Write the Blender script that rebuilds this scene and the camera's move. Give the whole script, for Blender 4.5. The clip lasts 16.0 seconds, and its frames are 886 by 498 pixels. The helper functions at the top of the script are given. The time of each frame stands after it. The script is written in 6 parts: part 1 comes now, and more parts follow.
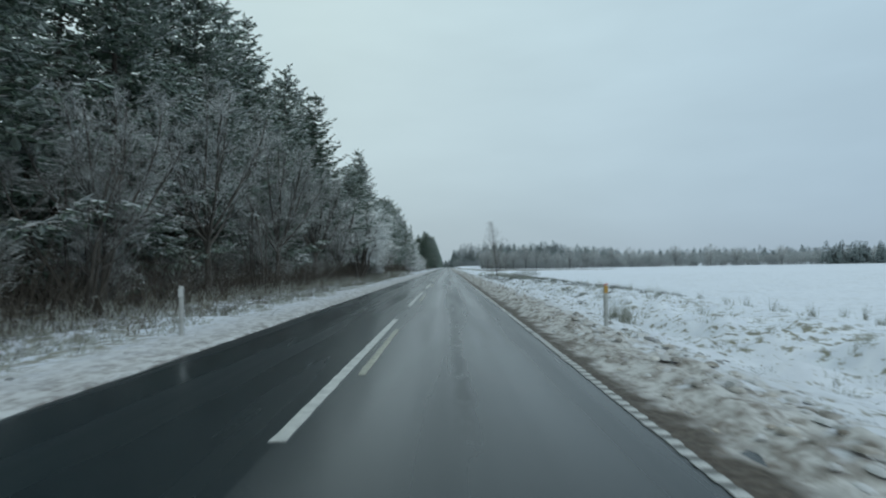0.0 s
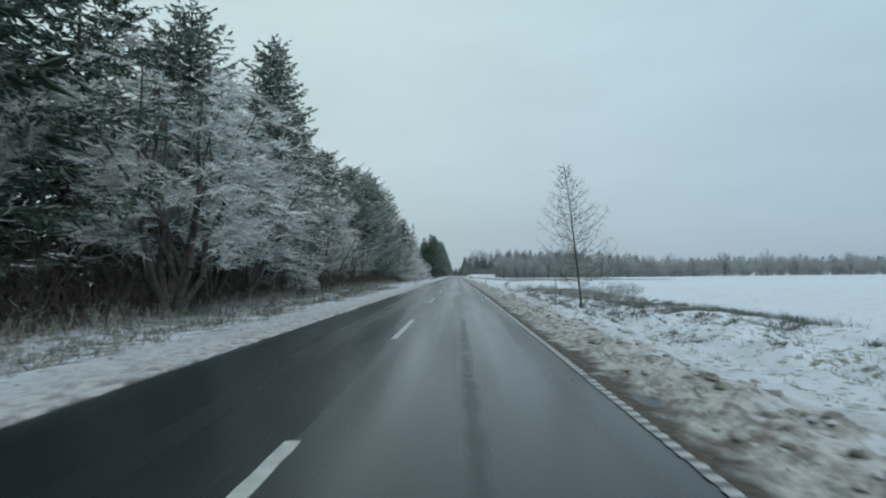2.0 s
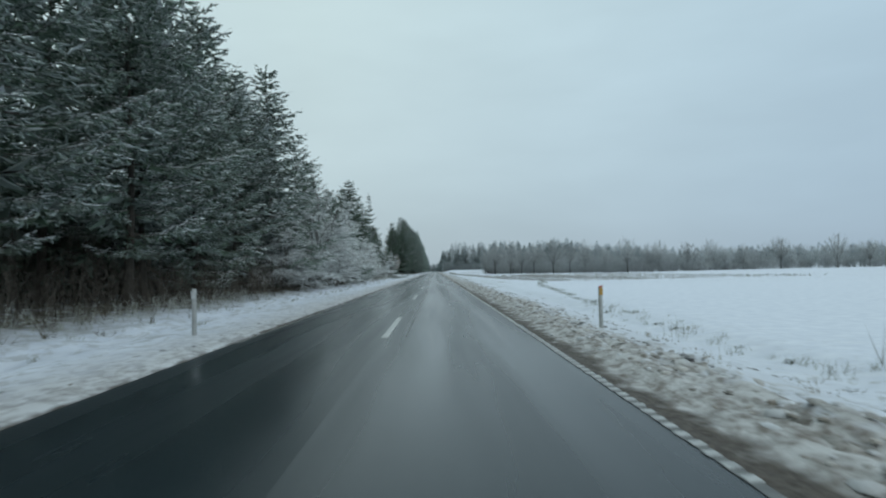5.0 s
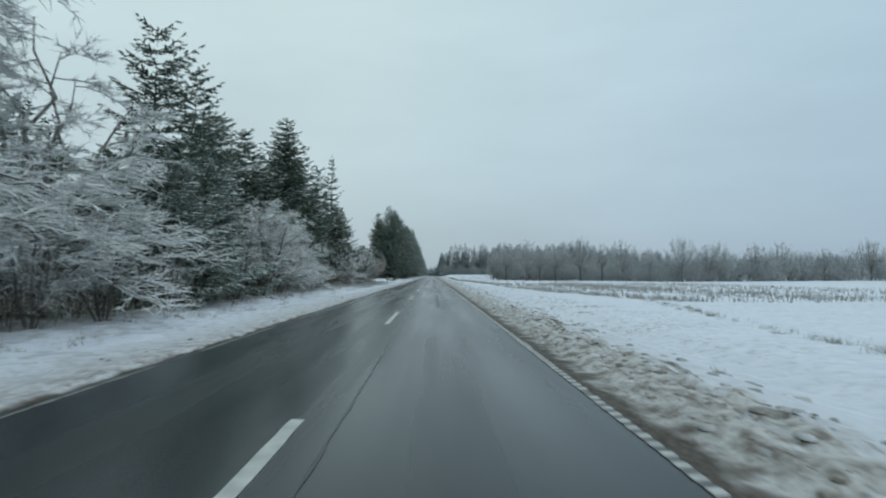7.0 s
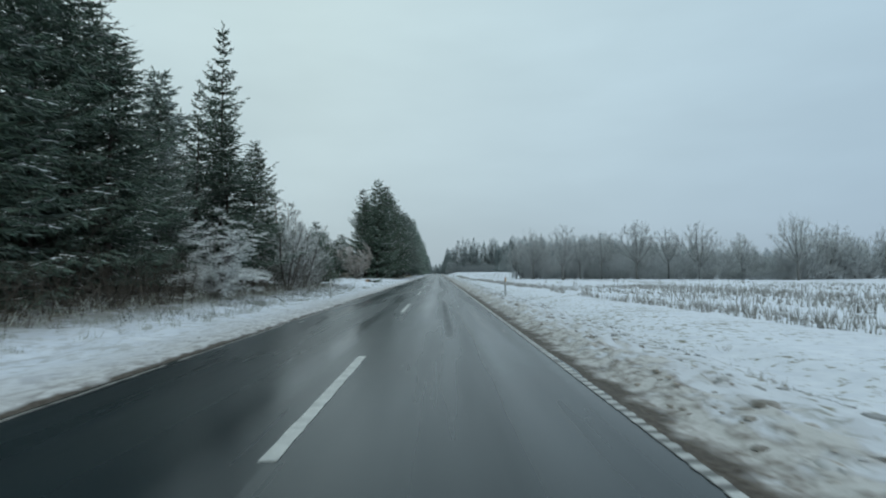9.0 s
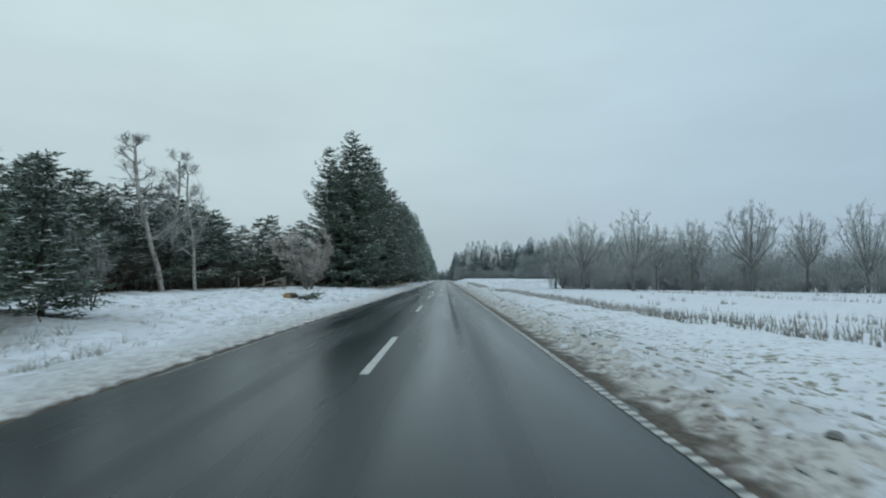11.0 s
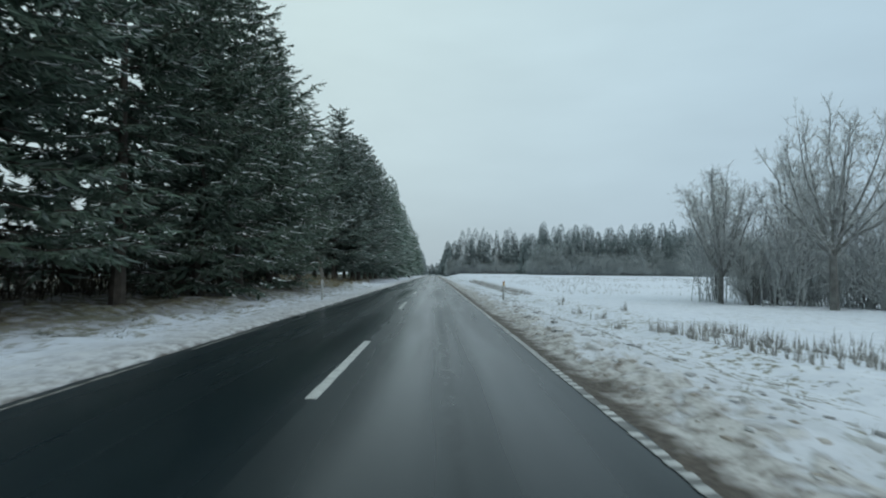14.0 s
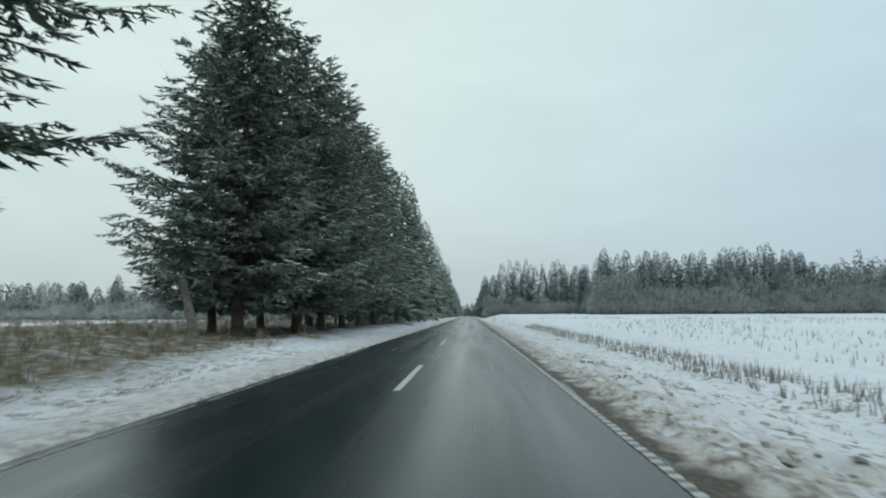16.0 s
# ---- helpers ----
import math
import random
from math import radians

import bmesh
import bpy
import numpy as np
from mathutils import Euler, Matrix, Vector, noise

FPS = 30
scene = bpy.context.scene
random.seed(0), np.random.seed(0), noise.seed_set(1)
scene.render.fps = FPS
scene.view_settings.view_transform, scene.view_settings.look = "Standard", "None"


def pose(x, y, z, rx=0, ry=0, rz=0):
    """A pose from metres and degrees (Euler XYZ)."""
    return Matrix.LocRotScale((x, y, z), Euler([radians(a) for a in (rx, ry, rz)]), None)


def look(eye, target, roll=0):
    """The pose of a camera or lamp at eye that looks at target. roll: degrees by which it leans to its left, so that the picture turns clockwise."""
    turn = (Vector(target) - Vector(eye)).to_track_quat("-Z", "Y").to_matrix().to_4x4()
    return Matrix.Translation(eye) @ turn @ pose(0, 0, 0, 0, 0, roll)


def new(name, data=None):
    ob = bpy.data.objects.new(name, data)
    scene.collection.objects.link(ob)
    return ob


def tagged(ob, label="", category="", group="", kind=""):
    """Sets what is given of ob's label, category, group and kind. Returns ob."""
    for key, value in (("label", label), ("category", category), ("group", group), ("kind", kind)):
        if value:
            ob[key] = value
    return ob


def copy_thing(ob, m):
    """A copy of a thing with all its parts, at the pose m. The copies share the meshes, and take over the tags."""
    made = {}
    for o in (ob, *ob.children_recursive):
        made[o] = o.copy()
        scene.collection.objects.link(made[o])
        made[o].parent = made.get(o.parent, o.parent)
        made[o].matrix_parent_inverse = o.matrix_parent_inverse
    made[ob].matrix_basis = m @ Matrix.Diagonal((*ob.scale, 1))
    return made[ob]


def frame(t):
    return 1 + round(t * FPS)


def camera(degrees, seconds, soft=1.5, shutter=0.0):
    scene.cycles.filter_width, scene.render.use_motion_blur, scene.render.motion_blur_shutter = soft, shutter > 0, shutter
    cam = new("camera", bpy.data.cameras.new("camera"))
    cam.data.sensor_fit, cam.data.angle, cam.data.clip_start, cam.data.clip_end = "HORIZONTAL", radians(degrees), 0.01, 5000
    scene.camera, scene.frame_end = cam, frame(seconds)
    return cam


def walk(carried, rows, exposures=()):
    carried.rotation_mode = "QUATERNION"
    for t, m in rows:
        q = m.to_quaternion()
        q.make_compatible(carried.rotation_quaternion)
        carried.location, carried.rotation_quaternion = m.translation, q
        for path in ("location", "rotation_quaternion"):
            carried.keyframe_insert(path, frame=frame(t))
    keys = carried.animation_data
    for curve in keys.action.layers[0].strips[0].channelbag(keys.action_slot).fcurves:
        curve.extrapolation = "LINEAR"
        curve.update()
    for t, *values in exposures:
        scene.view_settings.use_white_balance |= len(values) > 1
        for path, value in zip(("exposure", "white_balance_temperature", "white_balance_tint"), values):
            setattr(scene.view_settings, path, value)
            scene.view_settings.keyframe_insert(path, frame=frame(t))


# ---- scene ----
# Winter country road: straight two-lane asphalt along +y, spruce forest on the west side, snowy fields on the east side.
# x = 0 is the centre line; metres.
cam = camera(76.2, 16.0, soft=2.0, shutter=0.1)
PATH = [
    (0.0, (1.329, 0.124, 1.329), (1.179, 20.115, 1.945), -0.88),
    (0.5, (1.315, 10.047, 1.329), (0.804, 30.016, 2.311), -0.70),
    (1.0, (1.316, 19.989, 1.329), (0.998, 39.966, 2.230), 0.15),
    (1.5, (1.324, 29.912, 1.329), (0.561, 49.869, 2.392), 0.25),
    (2.0, (1.338, 39.923, 1.329), (0.830, 59.896, 2.236), -0.56),
    (2.5, (1.261, 49.933, 1.329), (0.790, 69.905, 2.285), -0.24),
    (3.0, (1.149, 59.959, 1.329), (0.647, 79.939, 2.075), 0.30),
    (3.2, (1.115, 63.982, 1.329), (0.507, 83.960, 2.052), 0.11),
    (5.3, (1.041, 106.443, 1.329), (1.492, 126.423, 2.101), -0.94),
    (5.5, (1.062, 110.522, 1.329), (1.488, 130.499, 2.201), -0.48),
    (6.0, (1.139, 120.764, 1.329), (1.590, 140.720, 2.564), -0.85),
    (6.5, (1.204, 131.056, 1.329), (1.424, 151.040, 2.117), 0.07),
    (7.0, (1.241, 141.435, 1.329), (1.600, 161.412, 2.233), -0.07),
    (7.5, (1.284, 151.834, 1.329), (1.889, 171.800, 2.326), -0.33),
    (8.0, (1.271, 162.102, 1.329), (1.648, 182.076, 2.283), -0.36),
    (8.5, (1.245, 172.337, 1.329), (1.261, 192.301, 2.533), 0.30),
    (9.0, (1.220, 182.628, 1.329), (1.403, 202.610, 2.155), -0.53),
    (9.5, (1.185, 192.876, 1.329), (1.403, 212.854, 2.241), -0.35),
    (9.7, (1.171, 196.981, 1.329), (1.245, 216.963, 2.180), 0.07),
    (11.8, (1.115, 240.324, 1.329), (1.014, 260.291, 2.465), -0.18),
    (12.0, (1.124, 244.451, 1.329), (1.092, 264.420, 2.439), -0.37),
    (12.5, (1.166, 254.743, 1.329), (0.991, 274.721, 2.253), -0.05),
    (13.0, (1.218, 265.036, 1.329), (1.290, 285.004, 2.473), 0.48),
    (13.5, (1.252, 275.356, 1.329), (1.410, 295.329, 2.356), 0.50),
    (14.0, (1.277, 285.696, 1.329), (1.571, 305.675, 2.191), 0.60),
    (14.5, (1.296, 295.963, 1.329), (1.349, 315.922, 2.619), -0.56),
    (15.0, (1.333, 306.189, 1.329), (0.809, 326.128, 2.799), 0.25),
    (15.5, (1.342, 316.413, 1.329), (0.612, 336.333, 2.955), 0.77),
    (16.0, (1.305, 326.601, 1.329), (0.368, 346.446, 3.631), -0.25),
]
walk(cam, [(t, look(eye, target, roll)) for t, eye, target, roll in PATH],
     exposures=[(0, 0.0, 6500, 10), (13.3, 0.0, 6500, 10), (14.5, 0.13, 6700, 10), (15.5, 0.2, 6950, 10), (16, 0.22, 6950, 10)])

# ---- world, sun ----
SUN_ELEVATION, SUN_ROTATION = radians(38), radians(115)
world = bpy.data.worlds.new("overcast_sky")
scene.world = world
world.use_nodes = True


def build_sky():
    nt = world.node_tree
    nt.nodes.clear()
    out = nt.nodes.new("ShaderNodeOutputWorld")
    bg = nt.nodes.new("ShaderNodeBackground")
    sky = nt.nodes.new("ShaderNodeTexSky")
    sky.sky_type = "NISHITA"
    sky.sun_disc = False
    sky.sun_elevation, sky.sun_rotation = SUN_ELEVATION, SUN_ROTATION
    dim = nt.nodes.new("ShaderNodeVectorMath")
    dim.operation = "SCALE"
    dim.inputs["Scale"].default_value = 0.1
    nt.links.new(sky.outputs[0], dim.inputs[0])
    tc = nt.nodes.new("ShaderNodeTexCoord")
    sep = nt.nodes.new("ShaderNodeSeparateXYZ")
    nt.links.new(tc.outputs["Generated"], sep.inputs[0])
    # cloud deck: greyer at the horizon, a bluer and darker side to the east
    ramp = nt.nodes.new("ShaderNodeValToRGB")
    ramp.color_ramp.elements[0].position = 0.0
    ramp.color_ramp.elements[0].color = (0.415, 0.51, 0.555, 1)
    ramp.color_ramp.elements[1].position = 0.45
    ramp.color_ramp.elements[1].color = (0.60, 0.755, 0.775, 1)
    e = ramp.color_ramp.elements.new(0.16)
    e.color = (0.525, 0.655, 0.69, 1)
    nt.links.new(sep.outputs["Z"], ramp.inputs[0])
    noise_tex = nt.nodes.new("ShaderNodeTexNoise")
    noise_tex.inputs["Scale"].default_value = 2.2
    noise_tex.inputs["Detail"].default_value = 4
    stretch = nt.nodes.new("ShaderNodeMapping")
    stretch.inputs["Scale"].default_value = (1, 1, 3.2)
    nt.links.new(tc.outputs["Generated"], stretch.inputs[0])
    nt.links.new(stretch.outputs[0], noise_tex.inputs["Vector"])
    amount = nt.nodes.new("ShaderNodeMapRange")
    amount.inputs["From Min"].default_value = 0.3
    amount.inputs["From Max"].default_value = 0.7
    amount.inputs["To Min"].default_value = 0.93
    amount.inputs["To Max"].default_value = 1.05
    nt.links.new(noise_tex.outputs[0], amount.inputs[0])
    side = nt.nodes.new("ShaderNodeMapRange")
    side.inputs["From Min"].default_value = -0.2
    side.inputs["From Max"].default_value = 0.7
    nt.links.new(sep.outputs["X"], side.inputs[0])
    tint = nt.nodes.new("ShaderNodeMix")
    tint.data_type = "RGBA"
    tint.inputs["A"].default_value = (1.0, 1.0, 1.0, 1)
    tint.inputs["B"].default_value = (0.80, 0.865, 0.99, 1)
    nt.links.new(side.outputs[0], tint.inputs["Factor"])
    mul = nt.nodes.new("ShaderNodeMix")
    mul.data_type = "RGBA"
    mul.blend_type = "MULTIPLY"
    mul.inputs["Factor"].default_value = 1
    nt.links.new(ramp.outputs[0], mul.inputs["A"])
    nt.links.new(tint.outputs["Result"], mul.inputs["B"])
    cloud = nt.nodes.new("ShaderNodeVectorMath")
    cloud.operation = "SCALE"
    nt.links.new(mul.outputs["Result"], cloud.inputs[0])
    nt.links.new(amount.outputs[0], cloud.inputs["Scale"])
    mix = nt.nodes.new("ShaderNodeMix")
    mix.data_type = "RGBA"
    mix.inputs["Factor"].default_value = 0.04
    nt.links.new(cloud.outputs[0], mix.inputs["A"])
    nt.links.new(dim.outputs[0], mix.inputs["B"])
    nt.links.new(mix.outputs["Result"], bg.inputs["Color"])
    bg.inputs["Strength"].default_value = 1.0
    nt.links.new(bg.outputs[0], out.inputs[0])


build_sky()
sun_data = bpy.data.lights.new("sun", "SUN")
sun_data.energy, sun_data.angle, sun_data.color = 0.45, radians(40), (1.0, 0.97, 0.93)
sun = new("sun", sun_data)
sun.matrix_world = look((60, -40, 80), (0, 40, 0))


# ---- materials ----
def mat(name, c1, c2, scale=3.0, rough=0.8, bump=0.3, bump_scale=None, dist=0.02, fine=0.25, coord="Object", island=0.0, rnd=0.0, metal=0.0, spec=0.5, frost=None):
    """Two colours mixed by coarse and fine noise, with bump; island / rnd vary the lightness piece by piece or object by object."""
    m = bpy.data.materials.new(name)
    m.use_nodes = True
    nt = m.node_tree
    b = nt.nodes["Principled BSDF"]
    b.inputs["Roughness"].default_value = rough
    b.inputs["Metallic"].default_value = metal
    b.inputs["Specular IOR Level"].default_value = spec
    tc = nt.nodes.new("ShaderNodeTexCoord")
    n1 = nt.nodes.new("ShaderNodeTexNoise")
    n1.inputs["Scale"].default_value = scale
    n1.inputs["Detail"].default_value = 5
    n2 = nt.nodes.new("ShaderNodeTexNoise")
    n2.inputs["Scale"].default_value = bump_scale or scale * 9
    n2.inputs["Detail"].default_value = 4
    for n in (n1, n2):
        nt.links.new(tc.outputs[coord], n.inputs["Vector"])
    add = nt.nodes.new("ShaderNodeMath")
    add.operation = "MULTIPLY_ADD"
    nt.links.new(n2.outputs[0], add.inputs[0])
    add.inputs[1].default_value = fine
    nt.links.new(n1.outputs[0], add.inputs[2])
    rng = nt.nodes.new("ShaderNodeMapRange")
    rng.inputs["From Min"].default_value = 0.3 + fine * 0.5
    rng.inputs["From Max"].default_value = 0.7 + fine * 0.5
    nt.links.new(add.outputs[0], rng.inputs[0])
    mix = nt.nodes.new("ShaderNodeMix")
    mix.data_type = "RGBA"
    mix.inputs["A"].default_value = (*c1, 1)
    mix.inputs["B"].default_value = (*c2, 1)
    nt.links.new(rng.outputs[0], mix.inputs["Factor"])
    col = mix.outputs["Result"]
    for amount, kind in ((island, "g"), (rnd, "o")):
        if amount:
            if kind == "g":
                src = nt.nodes.new("ShaderNodeNewGeometry").outputs["Random Per Island"]
            else:
                src = nt.nodes.new("ShaderNodeObjectInfo").outputs["Random"]
            mr = nt.nodes.new("ShaderNodeMapRange")
            mr.inputs["To Min"].default_value = 1 - amount
            mr.inputs["To Max"].default_value = 1 + amount
            nt.links.new(src, mr.inputs[0])
            sc = nt.nodes.new("ShaderNodeVectorMath")
            sc.operation = "SCALE"
            nt.links.new(col, sc.inputs[0])
            nt.links.new(mr.outputs[0], sc.inputs["Scale"])
            col = sc.outputs[0]
    if frost:
        # part of the sprays is dusted with frost
        geo = nt.nodes.new("ShaderNodeNewGeometry")
        wn = nt.nodes.new("ShaderNodeTexWhiteNoise")
        wn.noise_dimensions = "1D"
        nt.links.new(geo.outputs["Random Per Island"], wn.inputs["W"])
        fr = nt.nodes.new("ShaderNodeMapRange")
        fr.inputs["From Min"].default_value, fr.inputs["From Max"].default_value = frost
        nt.links.new(wn.outputs["Value"], fr.inputs[0])
        fm = nt.nodes.new("ShaderNodeMix")
        fm.data_type = "RGBA"
        nt.links.new(col, fm.inputs["A"])
        fm.inputs["B"].default_value = (0.36, 0.415, 0.395, 1)
        nt.links.new(fr.outputs[0], fm.inputs["Factor"])
        col = fm.outputs["Result"]
    nt.links.new(col, b.inputs["Base Color"])
    if bump:
        bp = nt.nodes.new("ShaderNodeBump")
        bp.inputs["Strength"].default_value = bump
        bp.inputs["Distance"].default_value = dist
        nt.links.new(n2.outputs[0], bp.inputs["Height"])
        nt.links.new(bp.outputs[0], b.inputs["Normal"])
    return m


M_NEEDLE = mat("spruce_needles", (0.060, 0.095, 0.072), (0.115, 0.160, 0.122), 1.2, 0.75, 0, island=0.35, rnd=0.15, spec=0.2, frost=(0.62, 1.5))
M_PINE = mat("pine_needles", (0.068, 0.108, 0.076), (0.12, 0.168, 0.122), 1.2, 0.75, 0, island=0.35, rnd=0.15, spec=0.2, frost=(0.15, 1.0))
# needles of the far roadside spruces: hoarfrost plus a lighter green imitating haze
M_NEEDLE_HOAR_HAZE = mat("hoary_spruce_needles", (0.072, 0.106, 0.090), (0.135, 0.180, 0.150), 1.2, 0.75, 0, island=0.35, rnd=0.15, spec=0.2, frost=(0.4, 1.3))
M_SNOW_TWIG = mat("snow_on_twigs", (0.60, 0.64, 0.65), (0.80, 0.83, 0.84), 1.5, 0.85, 0, island=0.15, spec=0.2)
M_FROST = mat("frosted_twigs", (0.30, 0.32, 0.31), (0.72, 0.74, 0.735), 0.8, 0.85, 0, island=0.3, rnd=0.12, spec=0.2)
M_FROST_MID = mat("frosted_fine_twigs", (0.21, 0.222, 0.218), (0.50, 0.52, 0.515), 0.8, 0.85, 0, island=0.3, rnd=0.12, spec=0.2)
M_FROST_DIM = mat("lightly_frosted_twigs", (0.20, 0.21, 0.205), (0.38, 0.395, 0.385), 0.8, 0.85, 0, island=0.3, rnd=0.12, spec=0.2)
M_TWIG = mat("bare_twigs", (0.055, 0.047, 0.038), (0.12, 0.108, 0.09), 0.8, 0.85, 0, island=0.3, rnd=0.1, spec=0.2)
M_UNDER = mat("dead_branches", (0.035, 0.03, 0.024), (0.075, 0.066, 0.054), 0.8, 0.9, 0, island=0.3, spec=0.2)
M_BELT = mat("hoarfrosted_twigs", (0.30, 0.318, 0.318), (0.56, 0.58, 0.58), 0.5, 0.9, 0, island=0.25, rnd=0.1, spec=0.1)
M_BELT_LIMB = mat("hoarfrosted_limbs", (0.14, 0.143, 0.138), (0.34, 0.35, 0.345), 3, 0.9, 0.4, 20, 0.03)
M_BELT_BARK = mat("hoarfrosted_bark", (0.075, 0.075, 0.07), (0.19, 0.195, 0.19), 3, 0.9, 0.4, 20, 0.03)
M_BUSH_BARK = mat("dark_grey_bark", (0.05, 0.045, 0.038), (0.13, 0.12, 0.105), 4, 0.9, 0.5, 22, 0.02)
M_LARCH = mat("larch_twigs", (0.12, 0.115, 0.10), (0.25, 0.245, 0.23), 0.8, 0.85, 0, island=0.25, spec=0.2)
M_CLOD = mat("dirty_slush", (0.20, 0.17, 0.14), (0.42, 0.39, 0.35), 3, 0.7, 0.4, 40, 0.01, island=0.25)
M_CLOD_PALE = mat("pale_slush", (0.40, 0.395, 0.39), (0.66, 0.68, 0.71), 2, 0.8, 0.4, 40, 0.01, island=0.08)
M_CLOD_GREY = mat("grey_clods", (0.20, 0.20, 0.195), (0.48, 0.49, 0.50), 2.5, 0.8, 0.4, 40, 0.01, island=0.3)
M_SLUSH = mat("ploughed_slush", (0.15, 0.132, 0.112), (0.50, 0.485, 0.46), 5.0, 0.75, 0.6, 34, 0.015, fine=0.5, island=0.25)
M_HOAR = mat("thick_hoarfrost", (0.45, 0.48, 0.475), (0.80, 0.82, 0.815), 0.8, 0.85, 0, island=0.3, rnd=0.14, spec=0.2)
M_LIMB_FROST = mat("snow_streaked_limbs", (0.06, 0.055, 0.048), (0.30, 0.30, 0.295), 5, 0.9, 0.4, 30, 0.02)
# thicket frost, made paler than the frost alone to paint in mist
M_THICKET = mat("frosted_thicket", (0.38, 0.40, 0.405), (0.54, 0.565, 0.57), 0.15, 0.9, 0, island=0.25, spec=0.1)
M_RUSSET = mat("russet_frosted_twigs", (0.26, 0.215, 0.185), (0.58, 0.56, 0.54), 0.9, 0.85, 0, island=0.3, spec=0.2)
M_BARK = mat("conifer_bark", (0.032, 0.027, 0.022), (0.080, 0.068, 0.056), 4, 0.9, 0.6, 22, 0.03)
M_BARK_PALE = mat("grey_bark", (0.085, 0.082, 0.072), (0.22, 0.215, 0.195), 4, 0.9, 0.5, 22, 0.03)
M_BIRCH = mat("birch_bark", (0.16, 0.15, 0.135), (0.50, 0.49, 0.46), 3, 0.8, 0.3, 14, 0.02)
M_DRYGRASS = mat("dry_grass", (0.13, 0.11, 0.065), (0.28, 0.25, 0.165), 1.5, 0.9, 0, island=0.3, spec=0.2)
M_FROSTGRASS = mat("frosted_grass", (0.24, 0.25, 0.205), (0.46, 0.48, 0.45), 1.2, 0.9, 0, island=0.3, spec=0.2)
M_WEEDS = mat("brown_weeds", (0.07, 0.06, 0.042), (0.17, 0.15, 0.11), 1.5, 0.9, 0, island=0.3, spec=0.2)
M_HEATHER = mat("frosted_heather", (0.06, 0.066, 0.052), (0.30, 0.32, 0.30), 1.5, 0.9, 0, island=0.4, spec=0.2)
M_STUBBLE = mat("maize_stubble", (0.24, 0.235, 0.215), (0.47, 0.465, 0.445), 2, 0.9, 0, island=0.3, spec=0.2)
M_PAINT = mat("road_paint", (0.36, 0.37, 0.36), (0.62, 0.63, 0.61), 5, 0.45, 0.2, 60, 0.004, fine=0.6)
M_PAINT_WORN = mat("worn_yellowish_paint", (0.20, 0.20, 0.17), (0.46, 0.46, 0.38), 7, 0.5, 0.2, 60, 0.004, fine=0.8)
M_PAINT_DIRTY = mat("dirty_line_paint", (0.085, 0.088, 0.086), (0.17, 0.172, 0.165), 6, 0.5, 0.2, 60, 0.004, fine=0.8)
M_PAINT_WEST = mat("muddy_line_paint", (0.11, 0.108, 0.10), (0.30, 0.295, 0.275), 4, 0.5, 0.2, 60, 0.004, fine=0.8)
M_PAINT_EDGE = mat("edge_block_paint", (0.30, 0.31, 0.31), (0.52, 0.53, 0.52), 5, 0.45, 0.2, 60, 0.004, fine=0.6)
M_POST = mat("post_plastic", (0.30, 0.31, 0.30), (0.46, 0.47, 0.46), 5, 0.45, 0.1, 40, 0.002)
M_REFLECT = mat("orange_reflector", (0.42, 0.24, 0.05), (0.50, 0.30, 0.07), 20, 0.3, 0.2, 120, 0.001)
M_RED = mat("red_cap", (0.36, 0.05, 0.035), (0.45, 0.08, 0.05), 20, 0.4, 0)
M_STEELWHITE = mat("clear_reflector", (0.50, 0.52, 0.52), (0.62, 0.64, 0.64), 20, 0.25, 0.2, 120, 0.001)
M_TAR = mat("tar_seam", (0.016, 0.017, 0.018), (0.03, 0.031, 0.032), 6, 0.35, 0.2, 50, 0.004)
M_WOOD = mat("grey_weathered_wood", (0.14, 0.125, 0.10), (0.27, 0.25, 0.21), 5, 0.85, 0.4, 30, 0.01)
M_CUTWOOD = mat("fresh_cut_wood", (0.24, 0.14, 0.065), (0.36, 0.23, 0.12), 7, 0.8, 0.3, 40, 0.006)
# far conifers and twigs: distance haze is painted into these pale grey colours
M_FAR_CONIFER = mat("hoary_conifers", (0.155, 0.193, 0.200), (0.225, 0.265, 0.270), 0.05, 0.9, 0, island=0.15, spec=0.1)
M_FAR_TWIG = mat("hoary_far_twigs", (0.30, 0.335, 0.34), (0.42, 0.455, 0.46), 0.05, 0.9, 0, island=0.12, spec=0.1)


